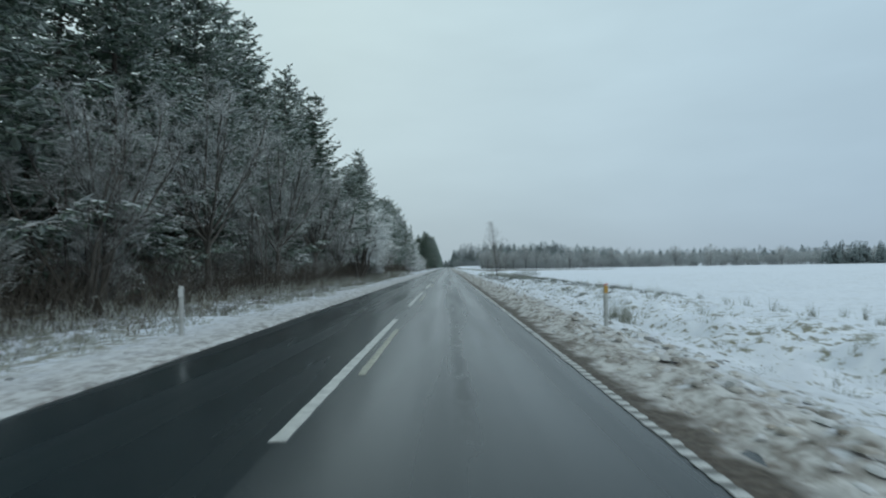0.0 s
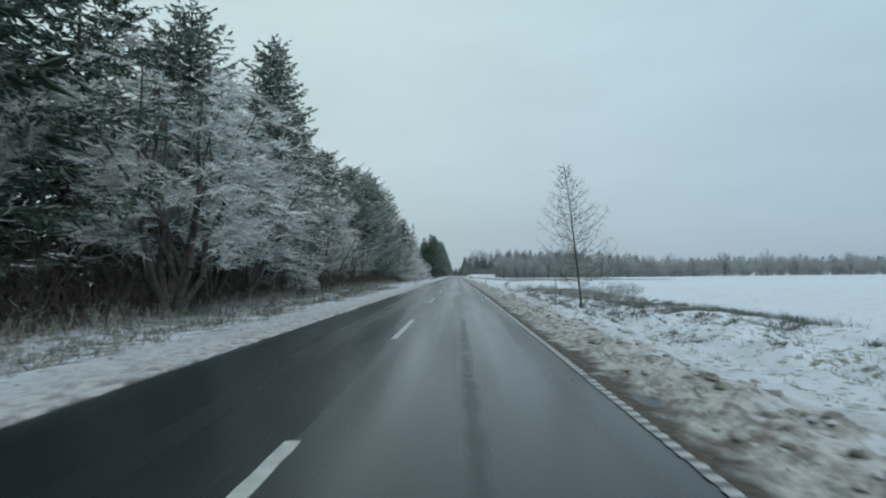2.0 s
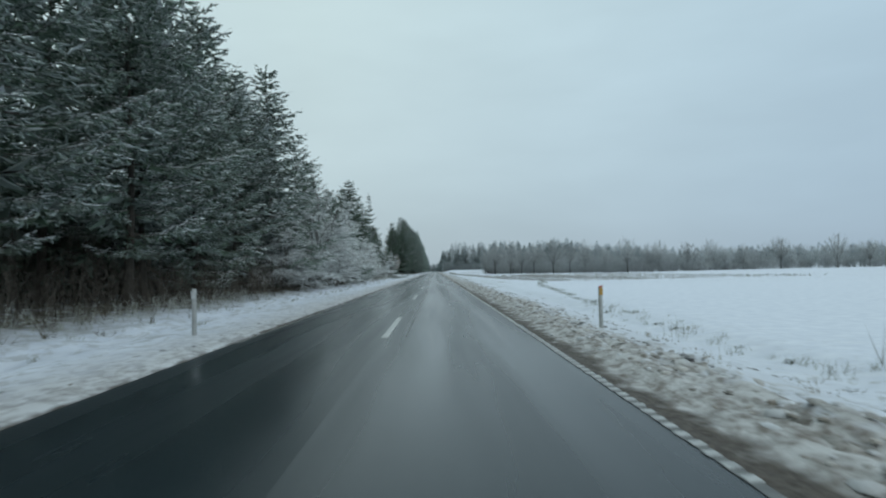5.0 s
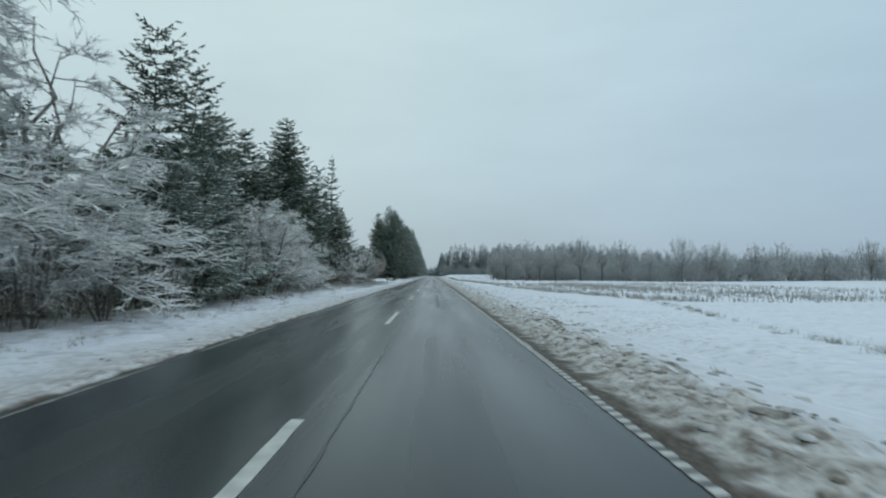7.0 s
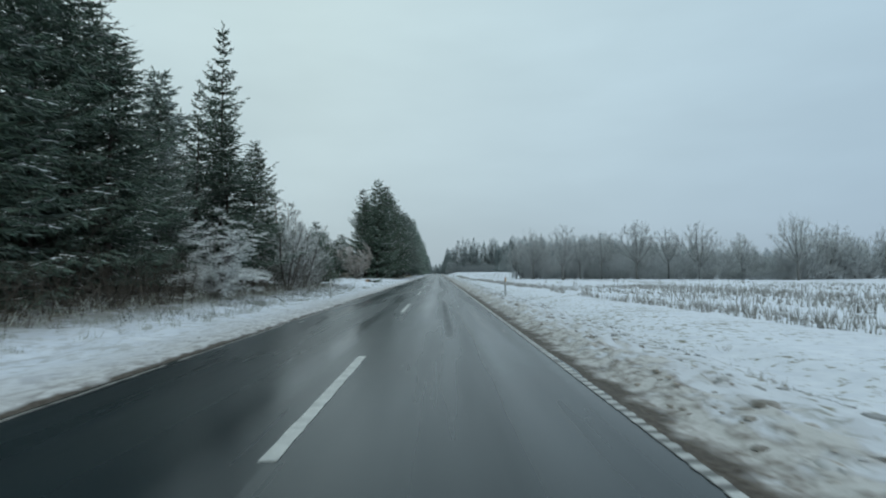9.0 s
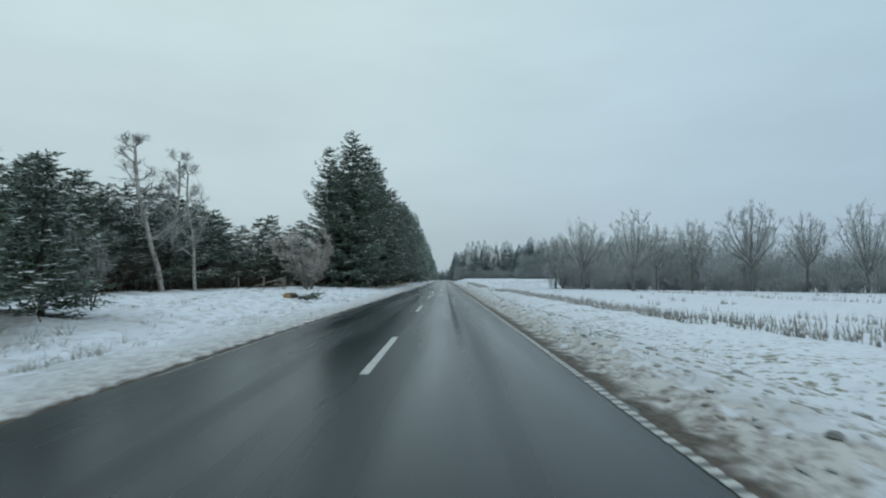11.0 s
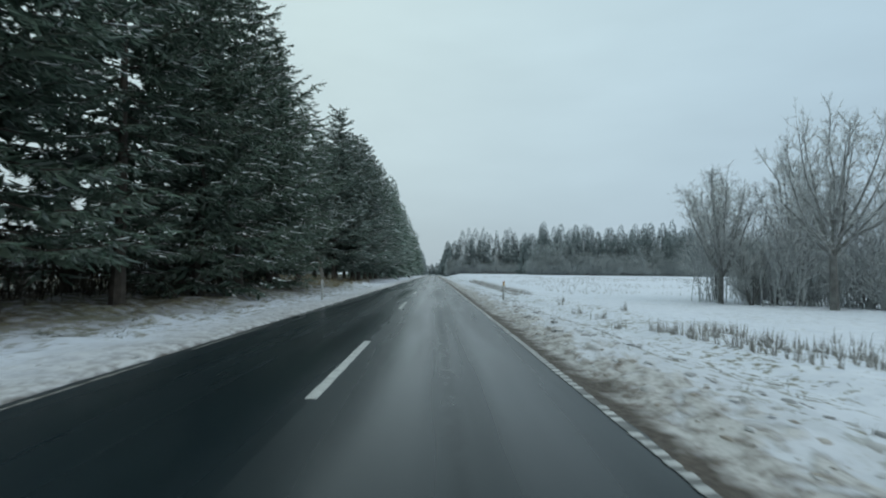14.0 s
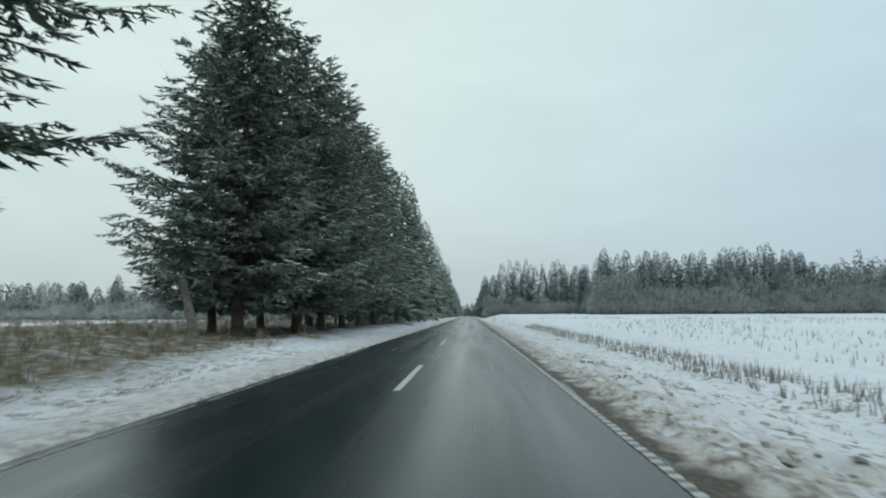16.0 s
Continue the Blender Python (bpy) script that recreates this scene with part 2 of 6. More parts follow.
def road_material():
    m = bpy.data.materials.new("wet_asphalt")
    m.use_nodes = True
    nt = m.node_tree
    L = nt.links.new
    b = nt.nodes["Principled BSDF"]
    tc = nt.nodes.new("ShaderNodeTexCoord")
    sep = nt.nodes.new("ShaderNodeSeparateXYZ")
    L(tc.outputs["Object"], sep.inputs[0])

    def tex(scale, stretch_v, detail=4):
        mp = nt.nodes.new("ShaderNodeMapping")
        mp.inputs["Scale"].default_value = stretch_v
        n = nt.nodes.new("ShaderNodeTexNoise")
        n.inputs["Scale"].default_value = scale
        n.inputs["Detail"].default_value = detail
        L(tc.outputs["Object"], mp.inputs[0])
        L(mp.outputs[0], n.inputs["Vector"])
        return n.outputs[0]

    def op(kind, a, bb, c=None):
        n = nt.nodes.new("ShaderNodeMath")
        n.operation = kind
        for i, v in enumerate((a, bb, c)):
            if v is None:
                continue
            if isinstance(v, (int, float)):
                n.inputs[i].default_value = v
            else:
                L(v, n.inputs[i])
        return n.outputs[0]

    def rng(v, a, bb, lo, hi):
        n = nt.nodes.new("ShaderNodeMapRange")
        n.inputs["From Min"].default_value, n.inputs["From Max"].default_value = a, bb
        n.inputs["To Min"].default_value, n.inputs["To Max"].default_value = lo, hi
        L(v, n.inputs[0])
        return n.outputs[0]

    streak = tex(1.0, (1.3, 0.06, 1))
    patch = tex(0.35, (1, 0.35, 1))
    grain = tex(70, (1, 1, 1), 3)
    seam_noise = tex(1.0, (5.0, 2.6, 1), 6)
    # dark worn seam in the middle of the near lane
    off = op("ABSOLUTE", op("SUBTRACT", sep.outputs["X"], 1.47), 0)
    near = rng(op("MULTIPLY_ADD", tex(1.0, (0.01, 1.4, 1), 3), 0.14, off), 0.10, 0.19, 1, 0)
    Yc = sep.outputs["Y"]
    stretch_on = op("MULTIPLY", rng(Yc, 234, 244, 0, 1), rng(Yc, 272, 284, 1, 0))
    for a0, a1, amt in ((6, 20, 0.35), (40, 56, 0.5), (132, 142, 0.4), (166, 178, 0.6), (196, 208, 0.6), (284, 330, 0.2)):
        stretch_on = op("MAXIMUM", stretch_on, op("MULTIPLY", op("MULTIPLY", rng(Yc, a0 - 2, a0, 0, 1), rng(Yc, a1, a1 + 2, 1, 0)), amt))
    seam = op("MULTIPLY", op("MULTIPLY", near, rng(seam_noise, 0.34, 0.5, 0, 1)), stretch_on)
    mix = nt.nodes.new("ShaderNodeMix")
    mix.data_type = "RGBA"
    mix.inputs["A"].default_value = (0.009, 0.016, 0.0195, 1)
    mix.inputs["B"].default_value = (0.019, 0.0305, 0.036, 1)
    L(rng(op("MULTIPLY_ADD", grain, 0.35, patch), 0.45, 0.85, 0, 1), mix.inputs["Factor"])
    dark = nt.nodes.new("ShaderNodeMix")
    dark.data_type = "RGBA"
    dark.inputs["B"].default_value = (0.022, 0.018, 0.017, 1)
    L(mix.outputs["Result"], dark.inputs["A"])
    L(op("MULTIPLY", seam, 0.6), dark.inputs["Factor"])
    L(dark.outputs["Result"], b.inputs["Base Color"])
    # wheel tracks squeezed wetter, film of water uneven
    tracks = op("ABSOLUTE", op("SUBTRACT", op("ABSOLUTE", op("SUBTRACT", op("ABSOLUTE", sep.outputs["X"], 0), 1.5), 0), 0.75), 0)
    tr = rng(tracks, 0.1, 0.5, -0.03, 0.035)
    base = rng(streak, 0.3, 0.7, 0.16, 0.32)
    L(op("ADD", op("ADD", base, tr), op("MULTIPLY", seam, 0.25)), b.inputs["Roughness"])
    dry = op("MULTIPLY", rng(Yc, 178, 246, 0, 1), rng(Yc, 300, 328, 1, 0))
    L(op("MULTIPLY_ADD", dry, -0.22, 0.37), b.inputs["Specular IOR Level"])
    bp = nt.nodes.new("ShaderNodeBump")
    bp.inputs["Strength"].default_value = 0.12
    bp.inputs["Distance"].default_value = 0.006
    L(grain, bp.inputs["Height"])
    L(bp.outputs[0], b.inputs["Normal"])
    return m


def ground_material():
    """Snow with slush and road dirt beside the carriageway, and litter with thin snow under the forest."""
    m = bpy.data.materials.new("snowy_ground")
    m.use_nodes = True
    nt = m.node_tree
    L = nt.links.new
    b = nt.nodes["Principled BSDF"]
    tc = nt.nodes.new("ShaderNodeTexCoord")
    sep = nt.nodes.new("ShaderNodeSeparateXYZ")
    L(tc.outputs["Object"], sep.inputs[0])
    X, Y0 = sep.outputs["X"], sep.outputs["Y"]

    def tex(scale, stretch_v=(1, 1, 1), detail=5):
        mp = nt.nodes.new("ShaderNodeMapping")
        mp.inputs["Scale"].default_value = stretch_v
        n = nt.nodes.new("ShaderNodeTexNoise")
        n.inputs["Scale"].default_value = scale
        n.inputs["Detail"].default_value = detail
        L(tc.outputs["Object"], mp.inputs[0])
        L(mp.outputs[0], n.inputs["Vector"])
        return n.outputs[0]

    def op(kind, a, bb=0.0, c=None):
        n = nt.nodes.new("ShaderNodeMath")
        n.operation = kind
        for i, v in enumerate((a, bb, c)):
            if v is None:
                continue
            if isinstance(v, (int, float)):
                n.inputs[i].default_value = v
            else:
                L(v, n.inputs[i])
        return n.outputs[0]

    def rng(v, a, bb, lo, hi):
        n = nt.nodes.new("ShaderNodeMapRange")
        n.inputs["From Min"].default_value, n.inputs["From Max"].default_value = a, bb
        n.inputs["To Min"].default_value, n.inputs["To Max"].default_value = lo, hi
        L(v, n.inputs[0])
        return n.outputs[0]

    def mixc(f, a, bb):
        n = nt.nodes.new("ShaderNodeMix")
        n.data_type = "RGBA"
        for key, v in (("A", a), ("B", bb)):
            if isinstance(v, tuple):
                n.inputs[key].default_value = (*v, 1)
            else:
                L(v, n.inputs[key])
        L(f, n.inputs["Factor"])
        return n.outputs["Result"]

    coarse, mid, fine = tex(0.35), tex(2.2), tex(14)
    lumps = tex(3.0, (1, 0.55, 1))
    wobble = op("MULTIPLY_ADD", coarse, 1.3, -0.65)
    xe = op("ADD", X, wobble)
    snow = mixc(rng(mid, 0.3, 0.7, 0, 1), (0.65, 0.69, 0.77), (0.77, 0.805, 0.87))
    spray = op("MULTIPLY", rng(op("MULTIPLY_ADD", wobble, 1.5, X), 4.2, 9.0, 0.55, 0), rng(X, 3.0, 3.1, 0, 1))
    snow = mixc(spray, snow, mixc(rng(lumps, 0.35, 0.65, 0, 1), (0.40, 0.405, 0.415), (0.56, 0.575, 0.60)))
    slush = mixc(rng(op("MULTIPLY_ADD", tex(7.0, (1, 0.5, 1), 6), 0.7, op("MULTIPLY_ADD", lumps, 0.6, op("MULTIPLY", fine, 0.4))), 0.76, 1.0, 0, 1), (0.55, 0.545, 0.535), (0.19, 0.163, 0.138))
    mud = mixc(rng(fine, 0.35, 0.65, 0, 1), (0.055, 0.045, 0.036), (0.115, 0.097, 0.08))
    grass = mixc(rng(fine, 0.35, 0.65, 0, 1), (0.10, 0.095, 0.055), (0.24, 0.225, 0.15))
    # east side: mud at the edge, then slush, thinning out into snow
    e_mud = op("MULTIPLY", rng(op("MULTIPLY_ADD", mid, 0.9, op("MULTIPLY_ADD", wobble, 0.3, X)), 3.74, 4.02, 1, 0), rng(X, 3.0, 3.1, 0, 1))
    e_slush = op("MULTIPLY", rng(op("SUBTRACT", op("MULTIPLY_ADD", lumps, 4.2, xe), rng(Y0, 150, 178, 0.6, 0.1)), 5.95, 6.5, 0.95, 0), rng(X, 3.0, 3.1, 0, 1))
    # west side: a narrow soiled rim
    w_slush = op("MULTIPLY", rng(op("MULTIPLY_ADD", lumps, -1.3, op("MULTIPLY_ADD", wobble, 0.5, X)), -5.6, -4.0, 0, 0.8), rng(X, -2.6, -2.5, 1, 0))
    w_mud = op("MULTIPLY", rng(op("ADD", op("MULTIPLY_ADD", mid, -0.25, X), rng(Y0, 100, 118, -0.02, 0.20)), -3.20, -3.12, 0, 1), rng(X, -2.6, -2.5, 1, 0))
    # grass and earth that show through in spots on both verges
    spot = rng(op("MULTIPLY_ADD", fine, 0.45, op("MULTIPLY_ADD", coarse, 0.45, tex(5.0, (1, 0.7, 1)))), 1.0, 1.12, 0, 0.9)
    smooth = op("MULTIPLY", rng(Y0, 102, 112, 0, 1), rng(Y0, 150, 172, 1, 0))
    verge = op("MULTIPLY", op("MULTIPLY", rng(X, 4.4, 5.2, 0, 1), rng(X, 9.5, 12.5, 1, 0.25)), rng(smooth, 0, 1, 1, 0.12))
    wverge = rng(X, -4.6, -3.8, 1, 0)
    wspot = rng(op("MULTIPLY_ADD", fine, 0.5, op("MULTIPLY_ADD", coarse, 0.5, tex(3.4, (1, 0.6, 1)))), 0.98, 1.14, 0, 0.85)
    wverge = op("MULTIPLY", op("MULTIPLY", wverge, rng(X, -40, -30, 0, 1)), op("MAXIMUM", rng(Y0, 92, 112, 1, 0.4), op("MULTIPLY", rng(Y0, 290, 298, 0, 1), rng(Y0, 340, 352, 1, 0.4))))
    spots = op("MAXIMUM", op("MULTIPLY", spot, verge), op("MULTIPLY", wspot, wverge))
    # forest floor: needles and twigs with snow between
    nearer = op("MULTIPLY", rng(Y0, 292, 300, 0, 1.7), rng(Y0, 338, 350, 1, 0))
    floor_f = op("MULTIPLY", rng(op("SUBTRACT", op("MULTIPLY_ADD", wobble, 1.2, X), nearer), -9.5, -6.6, 1, 0), rng(op("MULTIPLY_ADD", fine, 0.3, mid), 0.5, 0.7, 0.55, 1))
    Y = sep.outputs["Y"]
    open_land = op("MULTIPLY", rng(Y, 236, 244, 0, 1), rng(Y, 286, 294, 1, 0))
    floor_f = op("MULTIPLY", floor_f, op("SUBTRACT", 1.0, op("MULTIPLY", open_land, rng(X, -22, -17, 0, 1))))
    floor_f = op("MULTIPLY", floor_f, rng(X, -50, -42, 0, 1))
    litter = mixc(rng(fine, 0.35, 0.65, 0, 1), (0.05, 0.045, 0.03), (0.15, 0.13, 0.09))
    col = mixc(floor_f, snow, litter)
    col = mixc(spots, col, grass)
    col = mixc(e_slush, col, slush)
    col = mixc(w_slush, col, slush)
    col = mixc(e_mud, col, mud)
    col = mixc(w_mud, col, mud)
    L(col, b.inputs["Base Color"])
    L(rng(e_mud, 0, 1, 0.8, 0.65), b.inputs["Roughness"])
    b.inputs["Specular IOR Level"].default_value = 0.22
    bp = nt.nodes.new("ShaderNodeBump")
    bp.inputs["Strength"].default_value = 0.7
    bp.inputs["Distance"].default_value = 0.06
    L(op("MULTIPLY_ADD", op("MULTIPLY", e_slush, tex(7.0, (1, 0.5, 1), 6)), 1.4, op("MULTIPLY_ADD", fine, 0.35, mid)), bp.inputs["Height"])
    L(bp.outputs[0], b.inputs["Normal"])
    return m


M_ROAD, M_GROUND = road_material(), ground_material()


# ---- mesh helpers ----
def mesh_object(name, verts, faces, material, parent=None, label="", smooth=False):
    me = bpy.data.meshes.new(name)
    me.from_pydata(verts.tolist() if hasattr(verts, "tolist") else verts, [], faces.tolist() if hasattr(faces, "tolist") else faces)
    if smooth:
        me.polygons.foreach_set("use_smooth", np.ones(len(me.polygons), dtype=bool))
    me.materials.append(material)
    ob = new(name, me)
    if parent:
        ob.parent = parent
    return tagged(ob, label)


def part(name, bm, material, parent, label=""):
    me = bpy.data.meshes.new(name)
    bm.to_mesh(me)
    bm.free()
    me.materials.append(material)
    ob = new(name, me)
    ob.parent = parent
    return tagged(ob, label)


def empty(name, m=None):
    ob = new(name)
    if m is not None:
        ob.matrix_basis = m
    return ob


class Geo:
    """Collects vertices and faces of one mesh."""

    def __init__(self):
        self.v, self.f, self.n = [], [], 0

    def add(self, verts, faces):
        verts = np.asarray(verts, float).reshape(-1, 3)
        self.v.append(verts)
        self.f += [[i + self.n for i in q] for q in faces] if isinstance(faces, list) else (faces + self.n).tolist()
        self.n += len(verts)

    def make(self, name, material, parent=None, label="", smooth=False):
        return mesh_object(name, np.concatenate(self.v), self.f, material, parent, label, smooth)


def unit(a):
    return a / np.maximum(np.linalg.norm(a, axis=-1, keepdims=True), 1e-9)


def cross_axes(d):
    up = np.where(np.abs(d[:, 2:3]) > 0.9, [[1.0, 0, 0]], [[0, 0, 1.0]])
    s = unit(np.cross(d, up))
    return s, np.cross(s, d)


def add_roofs(g, p, d, length, width, drop):
    """Needle sprays: folded leaf shapes with a ridge, one per row."""
    s, u = cross_axes(d)
    mid = p + d * (length * 0.42)[:, None]
    v = np.stack([p, p + d * length[:, None], mid - s * width[:, None] - u * drop[:, None], mid + s * width[:, None] - u * drop[:, None]], 1)
    k = np.arange(len(p))[:, None] * 4
    g.add(v, np.concatenate([k + [[0, 2, 1]], k + [[0, 1, 3]]]))


def add_spikes(g, p, d, length, r):
    """Thin folded twigs that taper to a point."""
    s, u = cross_axes(d)
    w = r[:, None] * 1.25
    v = np.stack([p - s * w - u * w * 0.5, p + u * w, p + s * w - u * w * 0.5, p + d * length[:, None]], 1)
    k = np.arange(len(p))[:, None] * 4
    g.add(v, np.concatenate([k + [[0, 1, 3]], k + [[1, 2, 3]]]))


def add_links(g, a, b, ra, rb, sides=3):
    """Straight tapered links between rows of a and b."""
    d = unit(b - a)
    s, u = cross_axes(d)
    rows = []
    for q, r in ((a, ra), (b, rb)):
        for i in range(sides):
            w = 2 * math.pi * i / sides
            rows.append(q + (s * math.cos(w) + u * math.sin(w)) * r[:, None])
    v = np.stack(rows, 1)
    k = np.arange(len(a))[:, None] * 2 * sides
    fs = [k + [[i, (i + 1) % sides, sides + (i + 1) % sides, sides + i]] for i in range(sides)]
    g.add(v, np.concatenate(fs))


def add_tube(g, pts, radii, sides=8, cap=True):
    pts, radii = np.asarray(pts, float), np.asarray(radii, float)
    d = unit(np.gradient(pts, axis=0))
    s = unit(np.cross(d, [[0.13, 1.0, 0.07]]))
    u = np.cross(s, d)
    v = []
    for i in range(len(pts)):
        for k in range(sides):
            w = 2 * math.pi * k / sides
            v.append(pts[i] + radii[i] * (s[i] * math.cos(w) + u[i] * math.sin(w)))
    f = []
    for i in range(len(pts) - 1):
        for k in range(sides):
            k2 = (k + 1) % sides
            f.append([i * sides + k, i * sides + k2, (i + 1) * sides + k2, (i + 1) * sides + k])
    n0 = g.n
    g.add(v, f)
    if cap:
        g.f.append([n0 + k for k in reversed(range(sides))])
        g.f.append([n0 + (len(pts) - 1) * sides + k for k in range(sides)])


# value noise on the plane, for the relief of ground and snow
def vnoise(x, y, seed=0):
    def h(i, j):
        n = (i * 374761393 + j * 668265263 + seed * 974711) & 0x7FFFFFFF
        n = ((n ^ (n >> 13)) * 1274126177) & 0x7FFFFFFF
        return ((n ^ (n >> 16)) & 0xFFFF) / 65535.0

    x0, y0 = np.floor(x).astype(np.int64), np.floor(y).astype(np.int64)
    fx, fy = x - x0, y - y0
    fx, fy = fx * fx * (3 - 2 * fx), fy * fy * (3 - 2 * fy)
    a = h(x0, y0) * (1 - fx) + h(x0 + 1, y0) * fx
    b = h(x0, y0 + 1) * (1 - fx) + h(x0 + 1, y0 + 1) * fx
    return (a * (1 - fy) + b * fy) * 2 - 1


def road_z(x):
    return -0.0285 * np.abs(x)


EAST = [(3.2, -0.083), (3.56, -0.09), (3.68, -0.035), (3.85, 0.005), (4.4, 0.01), (5.0, -0.10), (5.7, -0.2), (6.6, -0.5), (7.6, -0.62), (8.6, -0.42), (10, -0.42), (16, -0.5), (40, -0.5), (4000, -0.5)]
WEST = [(-4000, 0.3), (-30, 0.3), (-14, 0.3), (-9, 0.16), (-7, 0.02), (-6.2, -0.08), (-5.2, 0.0), (-4.2, 0.03), (-3.6, 0.0), (-3.2, -0.05)]
PROFILE = sorted(WEST + EAST)


def east_rim(y):
    return 3.06 + 0.02 * vnoise(y * 0.23, y * 0 + 3.3, 5) + 0.04 * vnoise(y * 1.3, y * 0 + 8.1, 6)


def west_rim(y):
    run = np.interp(y, [0, 60, 100, 118, 200, 250, 285, 305], [-2.93, -2.93, -2.97, -3.13, -3.13, -3.16, -3.14, -3.22])
    return run - 0.04 * vnoise(y * 0.12, y * 0 + 1.7, 7) - 0.03 * vnoise(y * 1.1, y * 0 + 5.1, 8)


def ground_z(x, y):
    x, y = np.asarray(x, float), np.asarray(y, float)
    lip = np.clip(1 - np.abs(x - 3.8) / 0.7, 0, 1) * (0.10 * vnoise(y * 0.7, y * 0 + 2.2, 21) + 0.06 * vnoise(y * 2.3, y * 0 + 6.4, 22))
    z = np.interp(x + lip, [p[0] for p in PROFILE], [p[1] for p in PROFILE])
    # far fields rise a little towards the woods
    z = z + np.where(x > 6, np.clip((y - 345) / 150, 0, 1) * np.clip((x - 6) / 8, 0, 1) * 1.75, 0)
    away = np.minimum(np.clip((x - 3.7) / 0.9, 0, 1) + np.clip((-3.2 - x) / 0.8, 0, 1), 1)
    bank = np.clip(1.25 * (1 - np.abs(x - 4.45 - 0.25 * vnoise(y * 0.3, y * 0, 14)) / 1.0), 0, 1)
    ridge = 1 - 2 * np.abs(vnoise(x * 2.4 + 0.5 * vnoise(x * 3, y * 3, 15), y * 1.6, 1))
    lump = ridge * 0.55 + vnoise(x * 5.3, y * 3.7, 2) * 0.45
    z = z + bank * (0.13 * lump + 0.05 * vnoise(x * 12, y * 9, 3))
    z = z + away * (0.05 * vnoise(x * 0.5, y * 0.4, 4) + (1 - 0.75 * np.clip((y - 102) / 8, 0, 1) * np.clip((165 - y) / 12, 0, 1) * np.clip((x - 4.8) / 0.8, 0, 1)) * (0.04 * vnoise(x * 1.7, y * 1.5, 9) + 0.022 * vnoise(x * 3.6, y * 3.2, 19)))
    ditch = np.clip(1 - np.abs(x - 8.4) / 4.0, 0, 1) * np.clip((110 - y) / 25, 0, 1)
    z = z + 0.28 * np.clip(1 - np.abs(x - 11) / 3, 0, 1) * np.clip((y - 4) / 8, 0, 1) * np.clip((66 - y) / 10, 0, 1)
    z = z + ditch * (0.30 * vnoise(x * 1.1, y * 0.9, 10) + 0.17 * vnoise(x * 2.3, y * 2.0, 11) + 0.06 * vnoise(x * 4.6, y * 4.2, 16))
    z = z + np.clip((-x - 4.2) / 1.5, 0, 1) * (1 + 0.7 * np.clip((y - 232) / 8, 0, 1)) * (0.09 * vnoise(x * 1.2, y * 1.0, 12) + 0.05 * vnoise(x * 3.1, y * 2.7, 13))
    # the sheet dives under the carriageway between the two rims
    er, wr = east_rim(y), west_rim(y)
    t = np.clip(np.maximum((x - er) / 0.16, (wr - x) / 0.16), -1, 1)
    under = road_z(np.clip(x, -3.6, 3.9)) - 0.10
    k = np.clip((t + 1) / 2, 0, 1)
    k = k * k * (3 - 2 * k)
    return under * (1 - k) + z * k


def build_ground():
    def steps(*spans):
        out = []
        for a, b, s in spans:
            out += list(np.arange(a, b - 1e-6, s))
        return out

    xs = [-4000, -1500, -600, -250, -120, -70, -45] + steps((-32, -14, 2.0), (-14, -7, 0.5), (-7, -3.7, 0.3), (-3.7, -2.7, 0.1), (-2.7, 3.2, 1.475), (3.2, 5.4, 0.1), (5.4, 9.6, 0.3), (9.6, 16, 0.6), (16, 40, 3)) + [40, 70, 120, 250, 600, 1500, 4000]
    ys = [-1500, -400, -120, -50, -20] + steps((-4, 342, 0.4), (342, 400, 1.2), (400, 520, 5)) + [520, 600, 800, 1200, 2000, 4000]
    gx, gy = np.meshgrid(np.array(xs, float), np.array(ys, float))
    gz = ground_z(gx, gy)
    nx, ny = len(xs), len(ys)
    v = np.stack([gx, gy, gz], -1).reshape(-1, 3)
    i = (np.arange(ny - 1)[:, None] * nx + np.arange(nx - 1)[None, :]).reshape(-1)
    f = np.stack([i, i + 1, i + nx + 1, i + nx], 1)
    me = bpy.data.meshes.new("ground")
    me.vertices.add(len(v))
    me.vertices.foreach_set("co", v.ravel())
    me.loops.add(f.size)
    me.loops.foreach_set("vertex_index", f.ravel().astype(np.int32))
    me.polygons.add(len(f))
    me.polygons.foreach_set("loop_start", np.arange(0, f.size, 4, dtype=np.int32))
    me.polygons.foreach_set("use_smooth", np.ones(len(f), dtype=bool))
    me.update(calc_edges=True)
    me.materials.append(M_GROUND)
    return tagged(new("ground", me), "snow-covered verges, fields and forest floor with brown slush beside the road", "ground", kind="structure")


ground = build_ground()


# ---- road with its markings ----
def build_road():
    xs = np.array([-3.7, -2.4, -1.2, 0, 1.2, 2.4, 3.2, 3.95])
    ys = np.array([-400, -60, *np.arange(-8, 352, 6.0), 420, 600, 752])
    gx, gy = np.meshgrid(xs, ys)
    gz = road_z(gx)
    nx, ny = len(xs), len(ys)
    top = np.stack([gx, gy, gz], -1).reshape(-1, 3)
    low = top - [0, 0, 0.35]
    n = len(top)
    f = []
    for j in range(ny - 1):
        for i in range(nx - 1):
            a = j * nx + i
            f.append([a, a + 1, a + nx + 1, a + nx])
    for j in range(ny - 1):
        for i in (0, nx - 1):
            a = j * nx + i
            q = [a, a + nx, a + nx + n, a + n]
            f.append(q if i == 0 else q[::-1])
    return tagged(mesh_object("road", np.concatenate([top, low]), f, M_ROAD), "wet dark grey asphalt road with worn white markings", "road", kind="structure")


road = build_road()


